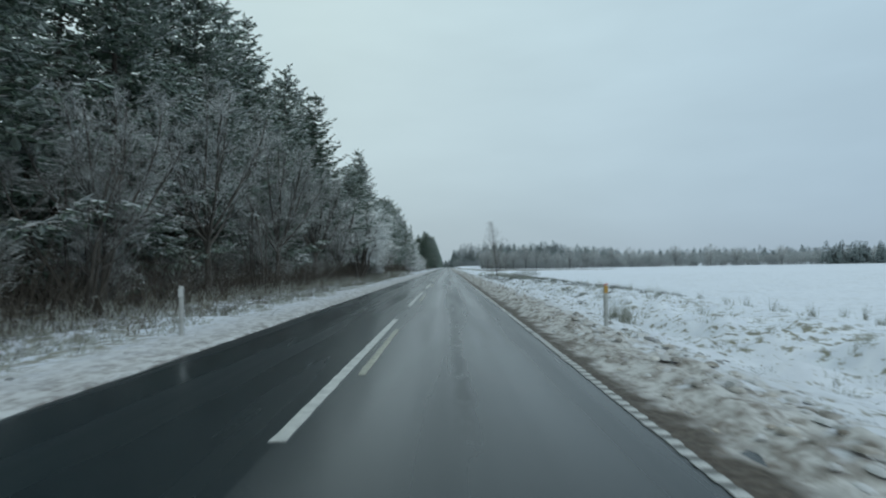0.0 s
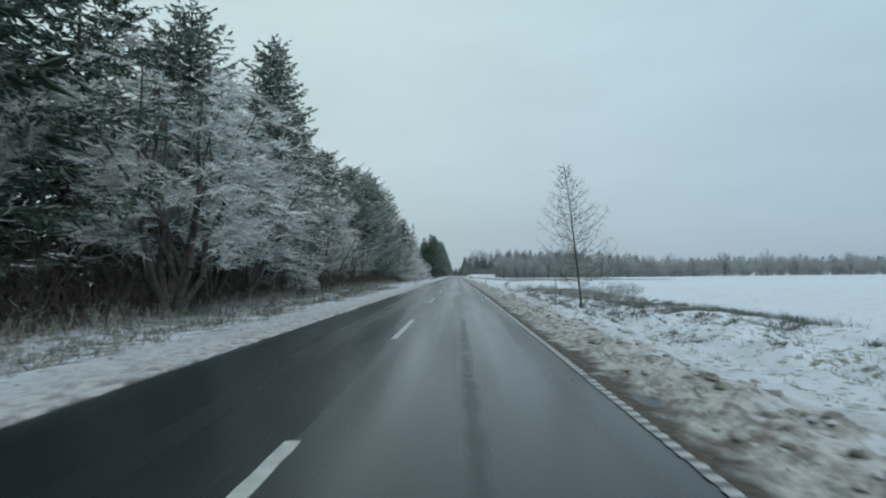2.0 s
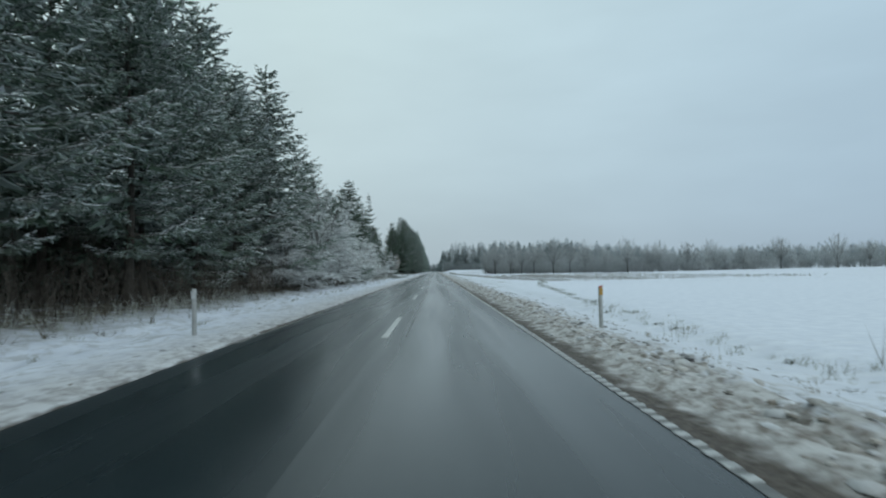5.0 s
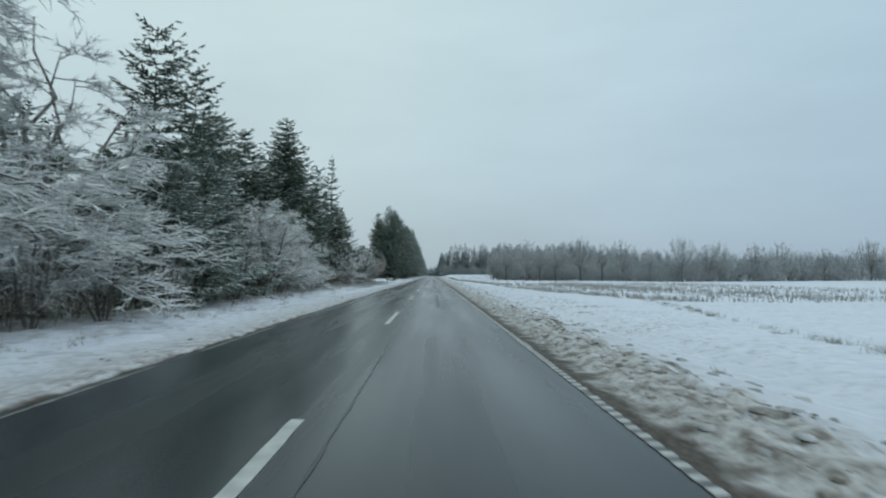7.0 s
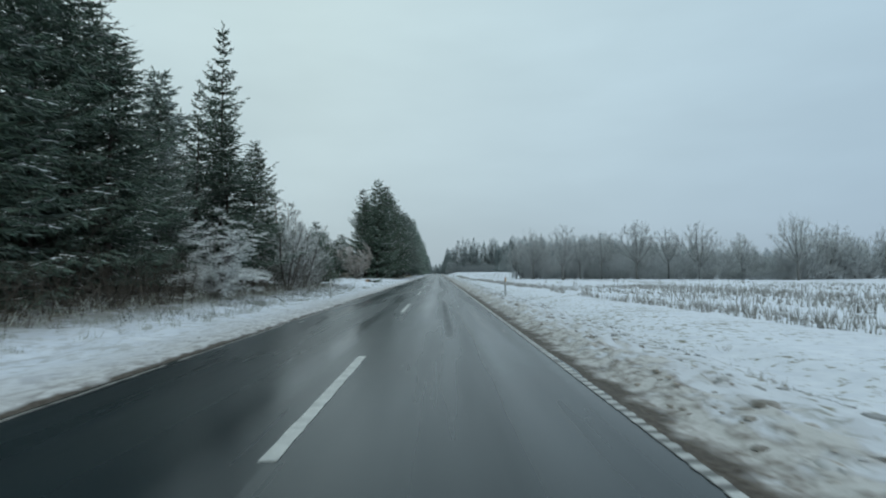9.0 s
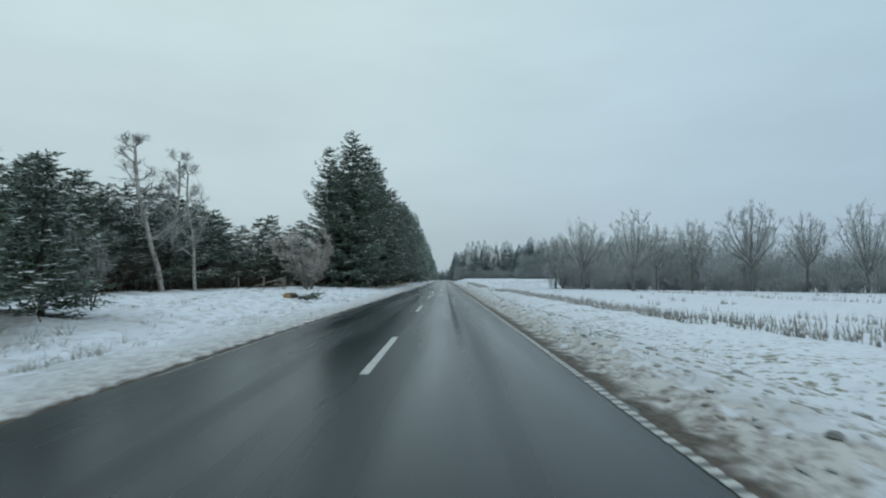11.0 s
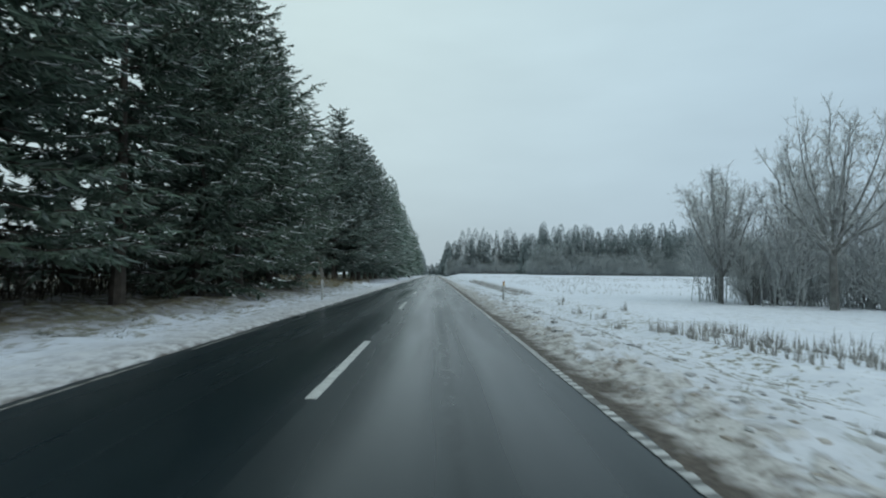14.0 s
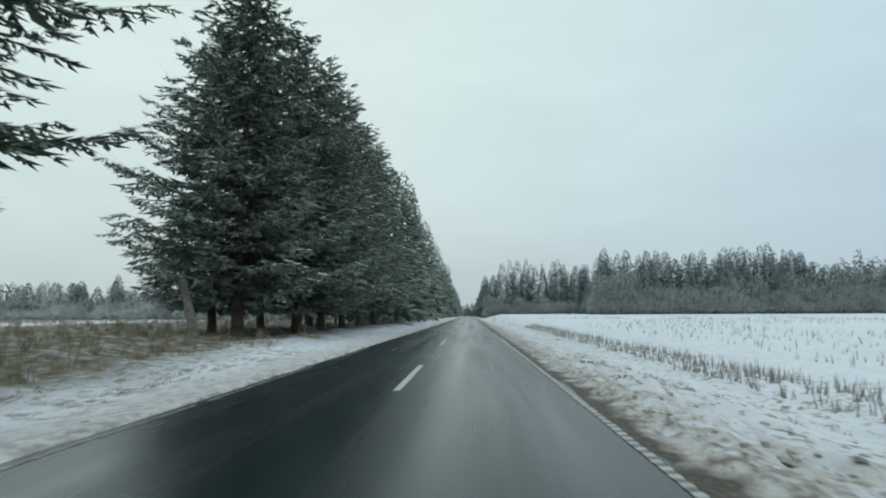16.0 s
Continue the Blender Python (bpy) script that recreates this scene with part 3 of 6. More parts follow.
def stripe_mesh(name, width, length, material, ragged=0.006, seed=1):
    """A painted strip a few millimetres thick, with worn edges; lies from y = 0 to its length."""
    rnd = random.Random(seed)
    g = Geo()
    n = max(2, int(length / 0.25))
    v, f = [], []
    for i in range(n + 1):
        y = length * i / n
        l, r = -width / 2 + rnd.uniform(-ragged, ragged), width / 2 + rnd.uniform(-ragged, ragged)
        v += [(l, y, 0.004), (r, y, 0.004), (l, y, -0.004), (r, y, -0.004)]
    for i in range(n):
        a = i * 4
        f += [[a, a + 1, a + 5, a + 4], [a, a + 4, a + 6, a + 2], [a + 1, a + 3, a + 7, a + 5]]
    f += [[0, 2, 3, 1], [n * 4, n * 4 + 1, n * 4 + 3, n * 4 + 2]]
    g.add(v, f)
    me = bpy.data.meshes.new(name)
    me.from_pydata(np.concatenate(g.v).tolist(), [], g.f)
    me.materials.append(material)
    return me


def place_stripe(name, me, x, y, tilt=True):
    ob = new(name, me)
    ob.parent = road
    slope = math.degrees(math.atan(0.0285)) * (-1 if x < 0 else 1) if tilt and abs(x) > 0.2 else 0
    ob.matrix_basis = pose(x, y, float(road_z(x)) + 0.003, 0, slope, 0)
    return ob


def build_markings():
    long_dash = [stripe_mesh("centre_dash", 0.13, 10.0, M_PAINT, seed=s) for s in (1, 2)]
    short_dash = [stripe_mesh("centre_dash", 0.13, 5.0, M_PAINT, seed=s) for s in (3, 4, 5)]
    worn_dash = stripe_mesh("worn_dash", 0.09, 5.0, M_PAINT_WORN, 0.011, seed=6)
    for k in range(-3, 3):
        tagged(place_stripe("centre_dash", long_dash[k % 2], 0, 4.5 + 15 * k), "long white warning dash")
    for k in range(-2, 3):
        tagged(place_stripe("worn_dash", worn_dash, 0.235, 7.2 + 15 * k), "worn yellowish remnant of an older dash")
    for k in range(0, 60):
        place_stripe("centre_dash", short_dash[k % 3], 0, 51.7 + 15 * k)
    # old tar seams beside the centre line
    for y, ln, x in ((112, 24, 0.42), (132, 20, 0.40)):
        place_stripe("tar_seam", stripe_mesh("tar_seam", 0.026, ln, M_TAR, 0.012, seed=int(y)), x, y)


build_markings()


# ---- plants ----
def conifer(name, H, R, seed, base=0.06, gap=0.52, per=6, droop=0.25, snow=0.5, dens=13.5, needles=None, ragged=0.25, shape=0.85, twig=1.0, stations=4):
    """A spruce or pine: tapered trunk, whorls of feathered boughs with hanging sprays, and snow lying along the boughs."""
    rg = np.random.RandomState(seed)
    root = empty(name)
    tr, wood, green, white = Geo(), Geo(), Geo(), Geo()
    zs = np.linspace(-0.4, H, 9)
    r0 = 0.011 * H + 0.03
    bend = rg.uniform(-0.15, 0.15, 2)

    def axis(z):
        t = np.asarray(z, float) / H
        return np.stack([bend[0] * np.sin(t * 5), bend[1] * np.sin(t * 4 + 1), np.asarray(z, float)], -1)

    add_tube(tr, axis(zs), np.append(r0 * (1 - np.linspace(0, 0.97, 8)) * np.append(1.35, np.ones(7)), 0.012), 8)
    tr.make("trunk", M_BARK, root)
    P, D, LN, WD = [], [], [], []
    SP, SD, SL, SW = [], [], [], []
    A, B, TA, TB = [], [], [], []

    def bough(p0, a, L, rise, sag, t, snowy):
        out = np.array([math.cos(a), math.sin(a), 0.0])
        side = np.array([-out[1], out[0], 0.0])
        s = np.linspace(0, 1, 4)
        spine = p0 + out[None, :] * (L * s)[:, None] + side[None, :] * (L * 0.12 * rg.uniform(-1, 1) * s * s)[:, None]
        spine[:, 2] += L * (rise * s - 1.1 * sag * s * (1 - s) + 0.14 * s ** 3)
        A.extend(spine[:-1])
        B.extend(spine[1:])

        def on(q):
            return np.stack([np.interp(q, s, spine[:, c]) for c in range(3)], 1)

        fwd = spine[-1] - spine[0]
        fwd = fwd / np.linalg.norm(fwd)
        # side twigs in a flat fan, each feathered with sprays: one ahead, one aside, one hanging
        n = max(5, int(L * dens * 0.34))
        q = 0.14 + 0.86 * (np.arange(n) + rg.rand(n)) / n
        sg = np.where(np.arange(n) % 2 == 0, 1.0, -1.0)
        bl = (0.36 * L * np.minimum(1, 2.4 * q) * np.maximum(1.12 - q, 0.05) ** 0.8 + 0.15) * rg.uniform(0.7, 1.15, n)
        bl = np.minimum(bl, 1.0 * twig)
        open_w = rg.uniform(0.55, 1.05, n) * np.where(q > 0.93, 0.25, 1.0)
        bd = unit(fwd[None, :] * np.cos(open_w)[:, None] + side[None, :] * (sg * np.sin(open_w))[:, None] + np.array([0, 0, 1.0])[None, :] * rg.uniform(-0.38, 0.02, n)[:, None])
        bp = on(q)
        TA.append(bp)
        TB.append(bp + bd * (bl * 0.8)[:, None])
        for s0 in np.linspace(0.02, 0.76, stations):
            c = bp + bd * (bl * s0)[:, None]
            c[:, 2] -= 0.10 * bl * s0 * s0
            ln = (0.85 / stations * bl + 0.09 * twig) * rg.uniform(0.75, 1.25, n) * (1.2 if s0 > 0.6 else 1.0)
            P.append(c), D.append(unit(bd + rg.uniform(-0.18, 0.18, (n, 3)))), LN.append(ln * 1.2), WD.append(0.014 * twig + 0.12 * ln)
            lat = unit(np.cross(bd, np.array([[0, 0, 1.0]]))) * np.where(rg.rand(n) < 0.5, 1.0, -1.0)[:, None]
            P.append(c), D.append(unit(bd * 0.75 + lat * 0.7 + np.array([[0, 0, -0.22]]) + rg.uniform(-0.15, 0.15, (n, 3)))), LN.append(ln * 0.95), WD.append(0.012 * twig + 0.11 * ln)
            P.append(c), D.append(unit(bd * 0.55 - lat * 0.35 + np.array([[0, 0, -0.75]]) + rg.uniform(-0.2, 0.2, (n, 3)))), LN.append(ln * 0.9), WD.append(0.012 * twig + 0.12 * ln)
        if L > 0.8:
            # dark inner foliage close to the stem
            m = 6
            P.append(on(rg.uniform(0.02, 0.55, m)))
            D.append(unit(fwd[None, :] + side[None, :] * rg.uniform(-1, 1, (m, 1)) + np.stack([np.zeros(m), np.zeros(m), rg.uniform(-0.9, 0.2, m)], 1)))
            LN.append(np.full(m, 0.22 * L + 0.1)), WD.append(np.full(m, 0.03 * L + 0.03))
        if snowy > 0:
            # snow lying on the side twigs and in strips along the bough
            pick = np.nonzero(rg.rand(n) < snowy * np.clip(0.2 + 0.9 * q, 0, 1))[0]
            k = len(pick)
            for s0 in (0.0, 0.35, 0.7):
                c = bp[pick] + bd[pick] * (bl[pick] * s0)[:, None]
                c[:, 2] += 0.028 - 0.10 * bl[pick] * s0 * s0
                d = bd[pick] + rg.uniform(-0.12, 0.12, (k, 3))
                SP.append(c), SD.append(d)
                SL.append((0.30 * bl[pick] + 0.08) * rg.uniform(0.7, 1.2, k)), SW.append(rg.uniform(0.04, 0.095, k) * min(twig, 1.3))
            k = max(1, int(L * 2.4 * min(snowy, 1.6)))
            qs = rg.uniform(0.25, 0.97, k)
            SP.append(on(qs) + [0, 0, 0.03]), SD.append(np.tile(fwd, (k, 1)) + rg.uniform(-0.2, 0.2, (k, 3)))
            SL.append(rg.uniform(0.25, 0.5, k)), SW.append(rg.uniform(0.03, 0.065, k) * twig)

    z = base * H
    while z < H - 0.25:
        t = z / H
        grow = min(1.0, 0.55 + (t - base) * 4)
        full = R * grow * max(0.05, (1 - t)) ** shape
        k = max(3, int(per * (0.75 + 0.5 * rg.rand()) * (1.0 if full > 0.8 else 0.7)))
        a0 = rg.rand() * 6.28
        for i in range(k):
            L = full * (1 + ragged * rg.uniform(-1.3, 0.8)) + 0.12
            if L < 0.1:
                continue
            a = a0 + 6.283 * i / k + rg.uniform(-0.25, 0.25)
            rise = 0.42 - 0.95 * (1 - t) * (droop / 0.25) * 0.55 + rg.uniform(-0.1, 0.1)
            drift = float(vnoise(np.array(math.cos(a) * 1.5 + z * 0.35 + seed), np.array(math.sin(a) * 1.5), seed))
            bough(axis(z + rg.uniform(-0.15, 0.15)), a, L, rise, droop, t, max(0.0, snow * (0.65 + 1.5 * drift)))
        z += gap * rg.uniform(0.7, 1.3) * (1.15 - 0.45 * t)
    # leader
    P.append(axis(np.linspace(H - 0.9, H - 0.1, 8)))
    D.append(unit(np.stack([rg.uniform(-0.5, 0.5, 8), rg.uniform(-0.5, 0.5, 8), np.ones(8)], 1)))
    LN.append(np.full(8, 0.35)), WD.append(np.full(8, 0.04))
    P, D, LN, WD = (np.concatenate(v) for v in (P, D, LN, WD))
    add_roofs(green, P, D, LN, WD, WD * 0.9)
    SP, SD, SL, SW = (np.concatenate(v) for v in (SP, SD, SL, SW))
    add_roofs(white, SP, unit(SD), SL, SW, SW * 0.65)
    A, B = np.array(A), np.array(B)
    rr = np.tile(np.array([0.032, 0.02, 0.009]), len(A) // 3)
    add_spikes(wood, A, unit(B - A), np.linalg.norm(B - A, axis=1) * 1.5, rr)
    TA, TB = np.concatenate(TA), np.concatenate(TB)
    add_spikes(wood, TA, unit(TB - TA), np.linalg.norm(TB - TA, axis=1) + 0.12, np.full(len(TA), 0.008))
    tagged(wood.make("branchwork", M_BARK, root), kind="stuff")
    crown_part = tagged(green.make("crown", needles or M_NEEDLE, root), kind="stuff")
    tagged(white.make("snow_cover", M_SNOW_TWIG, crown_part, "white snow lying along the boughs"), kind="stuff")
    return root


def broadleaf(name, H, spread, seed, stems=5, kids=(7, 6, 7), twig_mat=None, bark=None, upright=0.5, twig_len=0.5, stem_r=0.07, split=0.1, lean=(0, 0), up_bias=0.25, twig_r=0.009, wig=1.0, taper=0.75):
    """A bare tree or bush: stems, boughs, branches and a crown of fine frosted twigs."""
    rg = np.random.RandomState(seed)
    root = empty(name)
    trunk, limbs, fine = Geo(), Geo(), Geo()
    tips_p, tips_d, tips_l = [], [], []

    def grow(p, d, L, r, k, w):
        w = w * wig
        pts, dirs = [p], []
        for i in range(k):
            d = unit((d + rg.uniform(-w, w, 3) + np.array([0, 0, up_bias * 0.35]))[None, :])[0]
            p = p + d * (L / k)
            pts.append(p)
            dirs.append(d)
        return np.array(pts), np.array(dirs + [dirs[-1]]), np.linspace(r, r * 0.45, k + 1)

    def along(pts, s):
        q = np.linspace(0, 1, len(pts))
        return np.array([np.interp(s, q, pts[:, c]) for c in range(3)])

    for i in range(stems):
        a = 6.283 * i / stems + rg.uniform(-0.5, 0.5)
        tilt = (1 - upright) * rg.uniform(0.35, 1.0) if stems > 1 else rg.uniform(0, 0.05)
        d0 = unit(np.array([[math.cos(a) * tilt + lean[0], math.sin(a) * tilt + lean[1], 1.0]]))[0]
        L0 = H * rg.uniform(0.6, 0.82) if stems > 1 else H * 0.88
        rs = stem_r * rg.uniform(0.7, 1.1)
        p0 = np.array([math.cos(a) * split, math.sin(a) * split, -0.25]) if stems > 1 else np.array([0, 0, -0.3])
        pts, dirs, rad = grow(p0, d0, L0 + 0.25, rs, 6, 0.16)
        add_tube(trunk, pts, rad, 6)
        for j in range(kids[0]):
            s1 = (0.22 if stems > 1 else 0.28) + 0.78 * (j + rg.rand()) / kids[0]
            s1 = min(s1, 0.99)
            b0, dd = along(pts, s1), along(dirs, s1)
            a1 = rg.rand() * 6.283
            o = np.array([math.cos(a1), math.sin(a1), rg.uniform(-0.1, 0.4)])
            d1 = unit((dd * upright + o * (1.1 - upright * 0.6))[None, :])[0]
            L1 = spread * rg.uniform(0.55, 1.0) * (1.15 - taper * s1)
            p1, dr1, r1 = grow(b0, d1, L1, rs * 0.42 * (1.15 - 0.6 * s1), 4, 0.22)
            add_links(limbs, p1[:-1], p1[1:], r1[:-1], r1[1:], 4)
            for k in range(kids[1]):
                s2 = 0.2 + 0.8 * (k + rg.rand()) / kids[1]
                s2 = min(s2, 0.99)
                c0, cd = along(p1, s2), along(dr1, s2)
                o = unit(rg.uniform(-1, 1, 3)[None, :])[0] + [0, 0, 0.15]
                d2 = unit((cd * 0.7 + o * 0.8)[None, :])[0]
                L2 = L1 * rg.uniform(0.3, 0.55) * (1.1 - 0.5 * s2)
                p2, dr2, r2 = grow(c0, d2, L2, rs * 0.13, 3, 0.25)
                add_spikes(fine, p2[:-1], unit(p2[1:] - p2[:-1]), np.linalg.norm(p2[1:] - p2[:-1], axis=1) * 1.6, np.maximum(r2[:-1] * 0.8, twig_r))
                s3 = rg.uniform(0.1, 1.0, kids[2])
                tips_p.append(np.stack([np.interp(s3, np.linspace(0, 1, 4), p2[:, c]) for c in range(3)], 1))
                base_d = np.stack([np.interp(s3, np.linspace(0, 1, 4), dr2[:, c]) for c in range(3)], 1)
                tips_d.append(unit(base_d * 0.8 + rg.uniform(-0.9, 0.9, (kids[2], 3)) + [0, 0, up_bias * 0.5]))
                tips_l.append(twig_len * rg.uniform(0.5, 1.2, kids[2]))
    tp, td, tl = np.concatenate(tips_p), np.concatenate(tips_d), np.concatenate(tips_l)
    add_spikes(fine, tp, td, tl, np.full(len(tp), twig_r))
    half = tp + td * (tl * 0.45)[:, None]
    td2 = unit(td + rg.uniform(-0.8, 0.8, td.shape))
    add_spikes(fine, half, td2, tl * 0.6, np.full(len(tp), twig_r * 0.8))
    trunk.make("trunk", bark or M_BARK_PALE, root)
    tagged(limbs.make("branchwork", bark or M_BARK_PALE, root), kind="stuff")
    tagged(fine.make("crown", twig_mat or M_FROST, root), kind="stuff")
    return root


def fan_tree(name, H, seed, fork=0.2, r0=0.2, stems=9, wide=0.27, bark=None, limb=None, twigs=None, twig_r=0.0115, low=0.56, side=17):
    """A leafless tree: a short trunk forks into many rising stems that fill a rounded dome, each with side branches and fine twigs."""
    rg = np.random.RandomState(seed)
    root = empty(name)
    trunk, wood, fine = Geo(), Geo(), Geo()
    zs = np.linspace(-0.3, fork * H, 5)
    w = rg.uniform(-0.05, 0.05, 2)
    tp = np.stack([w[0] * zs, w[1] * zs, zs], 1)
    add_tube(trunk, tp, np.array([1.35, 1.1, 1.0, 0.94, 0.9]) * r0, 8)
    q6 = np.linspace(0, 1, 6)

    def at(pts, s):
        return np.stack([np.interp(s, q6, pts[:, c]) for c in range(3)], 1)

    TP, TD, TL = [], [], []
    for i in range(stems):
        u = math.sqrt((i + 0.3) / stems)
        a = 2.4 * i + rg.uniform(-0.35, 0.35)
        tip = np.array([math.cos(a) * u * wide * H, math.sin(a) * u * wide * H, H * (low + (1 - low) * math.sqrt(max(0, 1 - u * u))) * rg.uniform(0.94, 1.0)])
        b = tp[-1] - [0, 0, rg.uniform(0, 0.07) * H]
        mid = b + (tip - b) * 0.5 + np.array([math.cos(a), math.sin(a), -0.4]) * u * 0.07 * H
        pts = ((1 - q6) ** 2)[:, None] * b + (2 * q6 * (1 - q6))[:, None] * mid + (q6 ** 2)[:, None] * tip
        pts[1:-1] += rg.normal(0, 0.008 * H, (4, 3))
        rad = np.linspace(r0 * 0.5, 0.016, 6)
        add_links(wood, pts[:-1], pts[1:], rad[:-1], rad[1:], 5)
        m = side
        s = 0.16 + 0.84 * (np.arange(m) + rg.rand(m)) / m
        p0 = at(pts, s)
        ax = unit(at(np.gradient(pts, axis=0), s))
        d1 = unit(ax * 0.9 + rg.normal(0, 0.62, (m, 3)) + [0, 0, 0.1])
        l1 = H * 0.17 * (1.15 - 0.6 * s) * rg.uniform(0.6, 1.15, m)
        p1 = p0 + d1 * (l1 * 0.5)[:, None]
        p2 = p1 + unit(d1 + rg.normal(0, 0.18, (m, 3)) + [0, 0, 0.15]) * (l1 * 0.5)[:, None]
        r1 = 0.012 + 0.012 * (1 - s)
        add_links(wood, p0, p1, r1, r1 * 0.7, 3)
        add_links(wood, p1, p2, r1 * 0.7, r1 * 0.4, 3)
        for k in range(6):
            f = rg.rand(m)
            c0 = np.where((f < 0.4)[:, None], p0 + (p1 - p0) * (f / 0.4)[:, None], p1 + (p2 - p1) * ((f - 0.4) / 0.6)[:, None])
            d2 = unit(d1 * 0.8 + rg.normal(0, 0.5, (m, 3)) + [0, 0, 0.15])
            l2 = H * rg.uniform(0.035, 0.085, m)
            TP.append(c0), TD.append(d2), TL.append(l2)
            for kk in range(5):
                TP.append(c0 + d2 * (l2 * rg.uniform(0.2, 0.95, m))[:, None])
                TD.append(unit(d2 * 0.7 + rg.normal(0, 0.55, (m, 3)) + [0, 0, 0.12]))
                TL.append(H * rg.uniform(0.018, 0.045, m))
    TP, TD, TL = np.concatenate(TP), np.concatenate(TD), np.concatenate(TL)
    add_spikes(fine, TP, TD, TL, np.full(len(TP), twig_r))
    trunk.make("trunk", bark or M_BELT_BARK, root)
    tagged(wood.make("branchwork", limb or M_BELT_LIMB, root), kind="stuff")
    tagged(fine.make("crown", twigs or M_BELT, root), kind="stuff")
    return root


def layered_tree(name, H, seed, limbs_n=8, low=0.10, multi=False):
    """A spreading leafless tree: a short dark trunk, crooked rising limbs, and long level branches in layers down to the ground, thick with hoarfrost."""
    rg = np.random.RandomState(seed)
    root = empty(name)
    trunk, wood, fine = Geo(), Geo(), Geo()
    if multi:
        add_tube(trunk, [(0, 0, -0.3), (0.0, 0, 0.0), (0.02, 0.02, 0.28)], [0.3, 0.26, 0.2], 9)
    else:
        add_tube(trunk, [(0, 0, -0.3), (0.05, 0, 0.4), (0.02, 0.05, 0.22 * H)], [0.2, 0.15, 0.12], 8)
    q7 = np.linspace(0, 1, 7)
    starts = []
    for i in range(limbs_n):
        a = 2.4 * i + rg.uniform(-0.4, 0.4)
        u = math.sqrt((i + 0.2) / limbs_n)
        tip = np.array([math.cos(a) * u * 0.34 * H, math.sin(a) * u * 0.34 * H, H * rg.uniform(0.82, 1.0) * (1 - 0.25 * u)])
        b = np.array([0.1 * math.cos(a), 0.1 * math.sin(a), 0.1]) if multi else np.array([0.02, 0.05, 0.2 * H * rg.uniform(0.7, 1.0)])
        pts = b + (tip - b) * q7[:, None]
        pts[1:-1, :2] += rg.normal(0, 0.026 * H, (5, 2))
        pts[1:-1, 2] += rg.normal(0, 0.015 * H, 5)
        r = np.linspace(0.105 if multi else 0.085, 0.014, 7)
        add_links(trunk if multi else wood, pts[:-1], pts[1:], r[:-1], r[1:], 6)
        for s0 in np.linspace(0.30 if multi else 0.12, 0.97, 13 if multi else 11):
            starts.append((np.array([np.interp(s0, q7, pts[:, c]) for c in range(3)]), a + rg.uniform(-1.5, 1.5), (0.30 - 0.16 * s0) * H * rg.uniform(0.6, 1.15), 0.02))
    for i in range(0 if multi else 30):
        z = H * rg.uniform(low, 0.42)
        starts.append((np.array([0.02, 0.05, z * 0.7]), 2.4 * i + rg.uniform(-0.4, 0.4), H * rg.uniform(0.34, 0.58), 0.032))
    q5 = np.linspace(0, 1, 5)
    TP, TD, TL = [], [], []
    for b, a, L, r0 in starts:
        out = np.array([math.cos(a), math.sin(a), 0.0])
        p = b + out * (L * q5)[:, None]
        p[:, 2] += L * (rg.uniform(0.1, 0.45) * q5 - rg.uniform(0.15, 0.45) * q5 ** 2)
        p[1:, :] += np.cumsum(rg.normal(0, 0.025 * L, (4, 3)), 0)
        p[:, 2] = np.maximum(p[:, 2], 0.12)
        r = np.linspace(r0, 0.008, 5)
        add_links(wood, p[:-1], p[1:], r[:-1], r[1:], 3)
        m = int(6 + 7 * L)
        s0 = rg.uniform(0.15, 1.0, m)
        c = np.stack([np.interp(s0, q5, p[:, k]) for k in range(3)], 1)
        d = unit(out * 0.8 + rg.normal(0, 0.6, (m, 3)) * [1, 1, 0.38])
        ln = rg.uniform(0.35, 0.9, m) * (0.5 + 0.2 * L)
        TP.append(c), TD.append(d), TL.append(ln)
        for k in range(7):
            c2 = c + d * (ln * rg.uniform(0.1, 0.95, m))[:, None]
            TP.append(c2), TD.append(unit(d * 0.8 + rg.normal(0, 0.55, (m, 3)) * [1, 1, 0.45])), TL.append(rg.uniform(0.14, 0.42, m))
    TP, TD, TL = np.concatenate(TP), np.concatenate(TD), np.concatenate(TL)
    add_spikes(fine, TP, TD, TL, np.full(len(TP), 0.0105))
    trunk.make("trunk", M_BUSH_BARK, root)
    tagged(wood.make("branchwork", M_LIMB_FROST, root), kind="stuff")
    tagged(fine.make("crown", M_HOAR, root), kind="stuff")
    return root


def put(proto, used, x, y, scale, turn, sink=0.0):
    """The first use of a prototype moves it there; later uses are copies."""
    z = float(ground_z(x, y)) - sink
    m = pose(x, y, z, 0, 0, turn) @ Matrix.Diagonal((*([scale] * 3 if not isinstance(scale, tuple) else scale), 1))
    if proto.name in used:
        return copy_thing(proto, m @ Matrix.Diagonal((*[1 / k for k in proto.scale], 1)))
    used.add(proto.name)
    proto.matrix_basis = m
    return proto


used = set()
SPRUCE = [
    conifer("spruce_tree", 16, 4.5, 11, snow=0.27, shape=0.72, gap=0.52, per=7, ragged=0.36, base=0.04),
    conifer("spruce_tree", 16, 4.1, 12, snow=1.3, droop=0.32, gap=0.54, per=6, shape=0.75, ragged=0.3, needles=M_PINE),
    conifer("spruce_tree", 16, 4.8, 13, snow=0.28, ragged=0.5, gap=0.58, per=6, shape=0.75, base=0.11),
    conifer("spruce_tree", 16, 4.0, 14, snow=1.6, needles=M_PINE, shape=0.6, per=6, gap=0.54),
]
HOARY = conifer("spruce_tree", 16, 4.6, 15, snow=0.3, shape=0.72, gap=0.55, per=7, ragged=0.42, base=0.09, needles=M_NEEDLE_HOAR_HAZE)
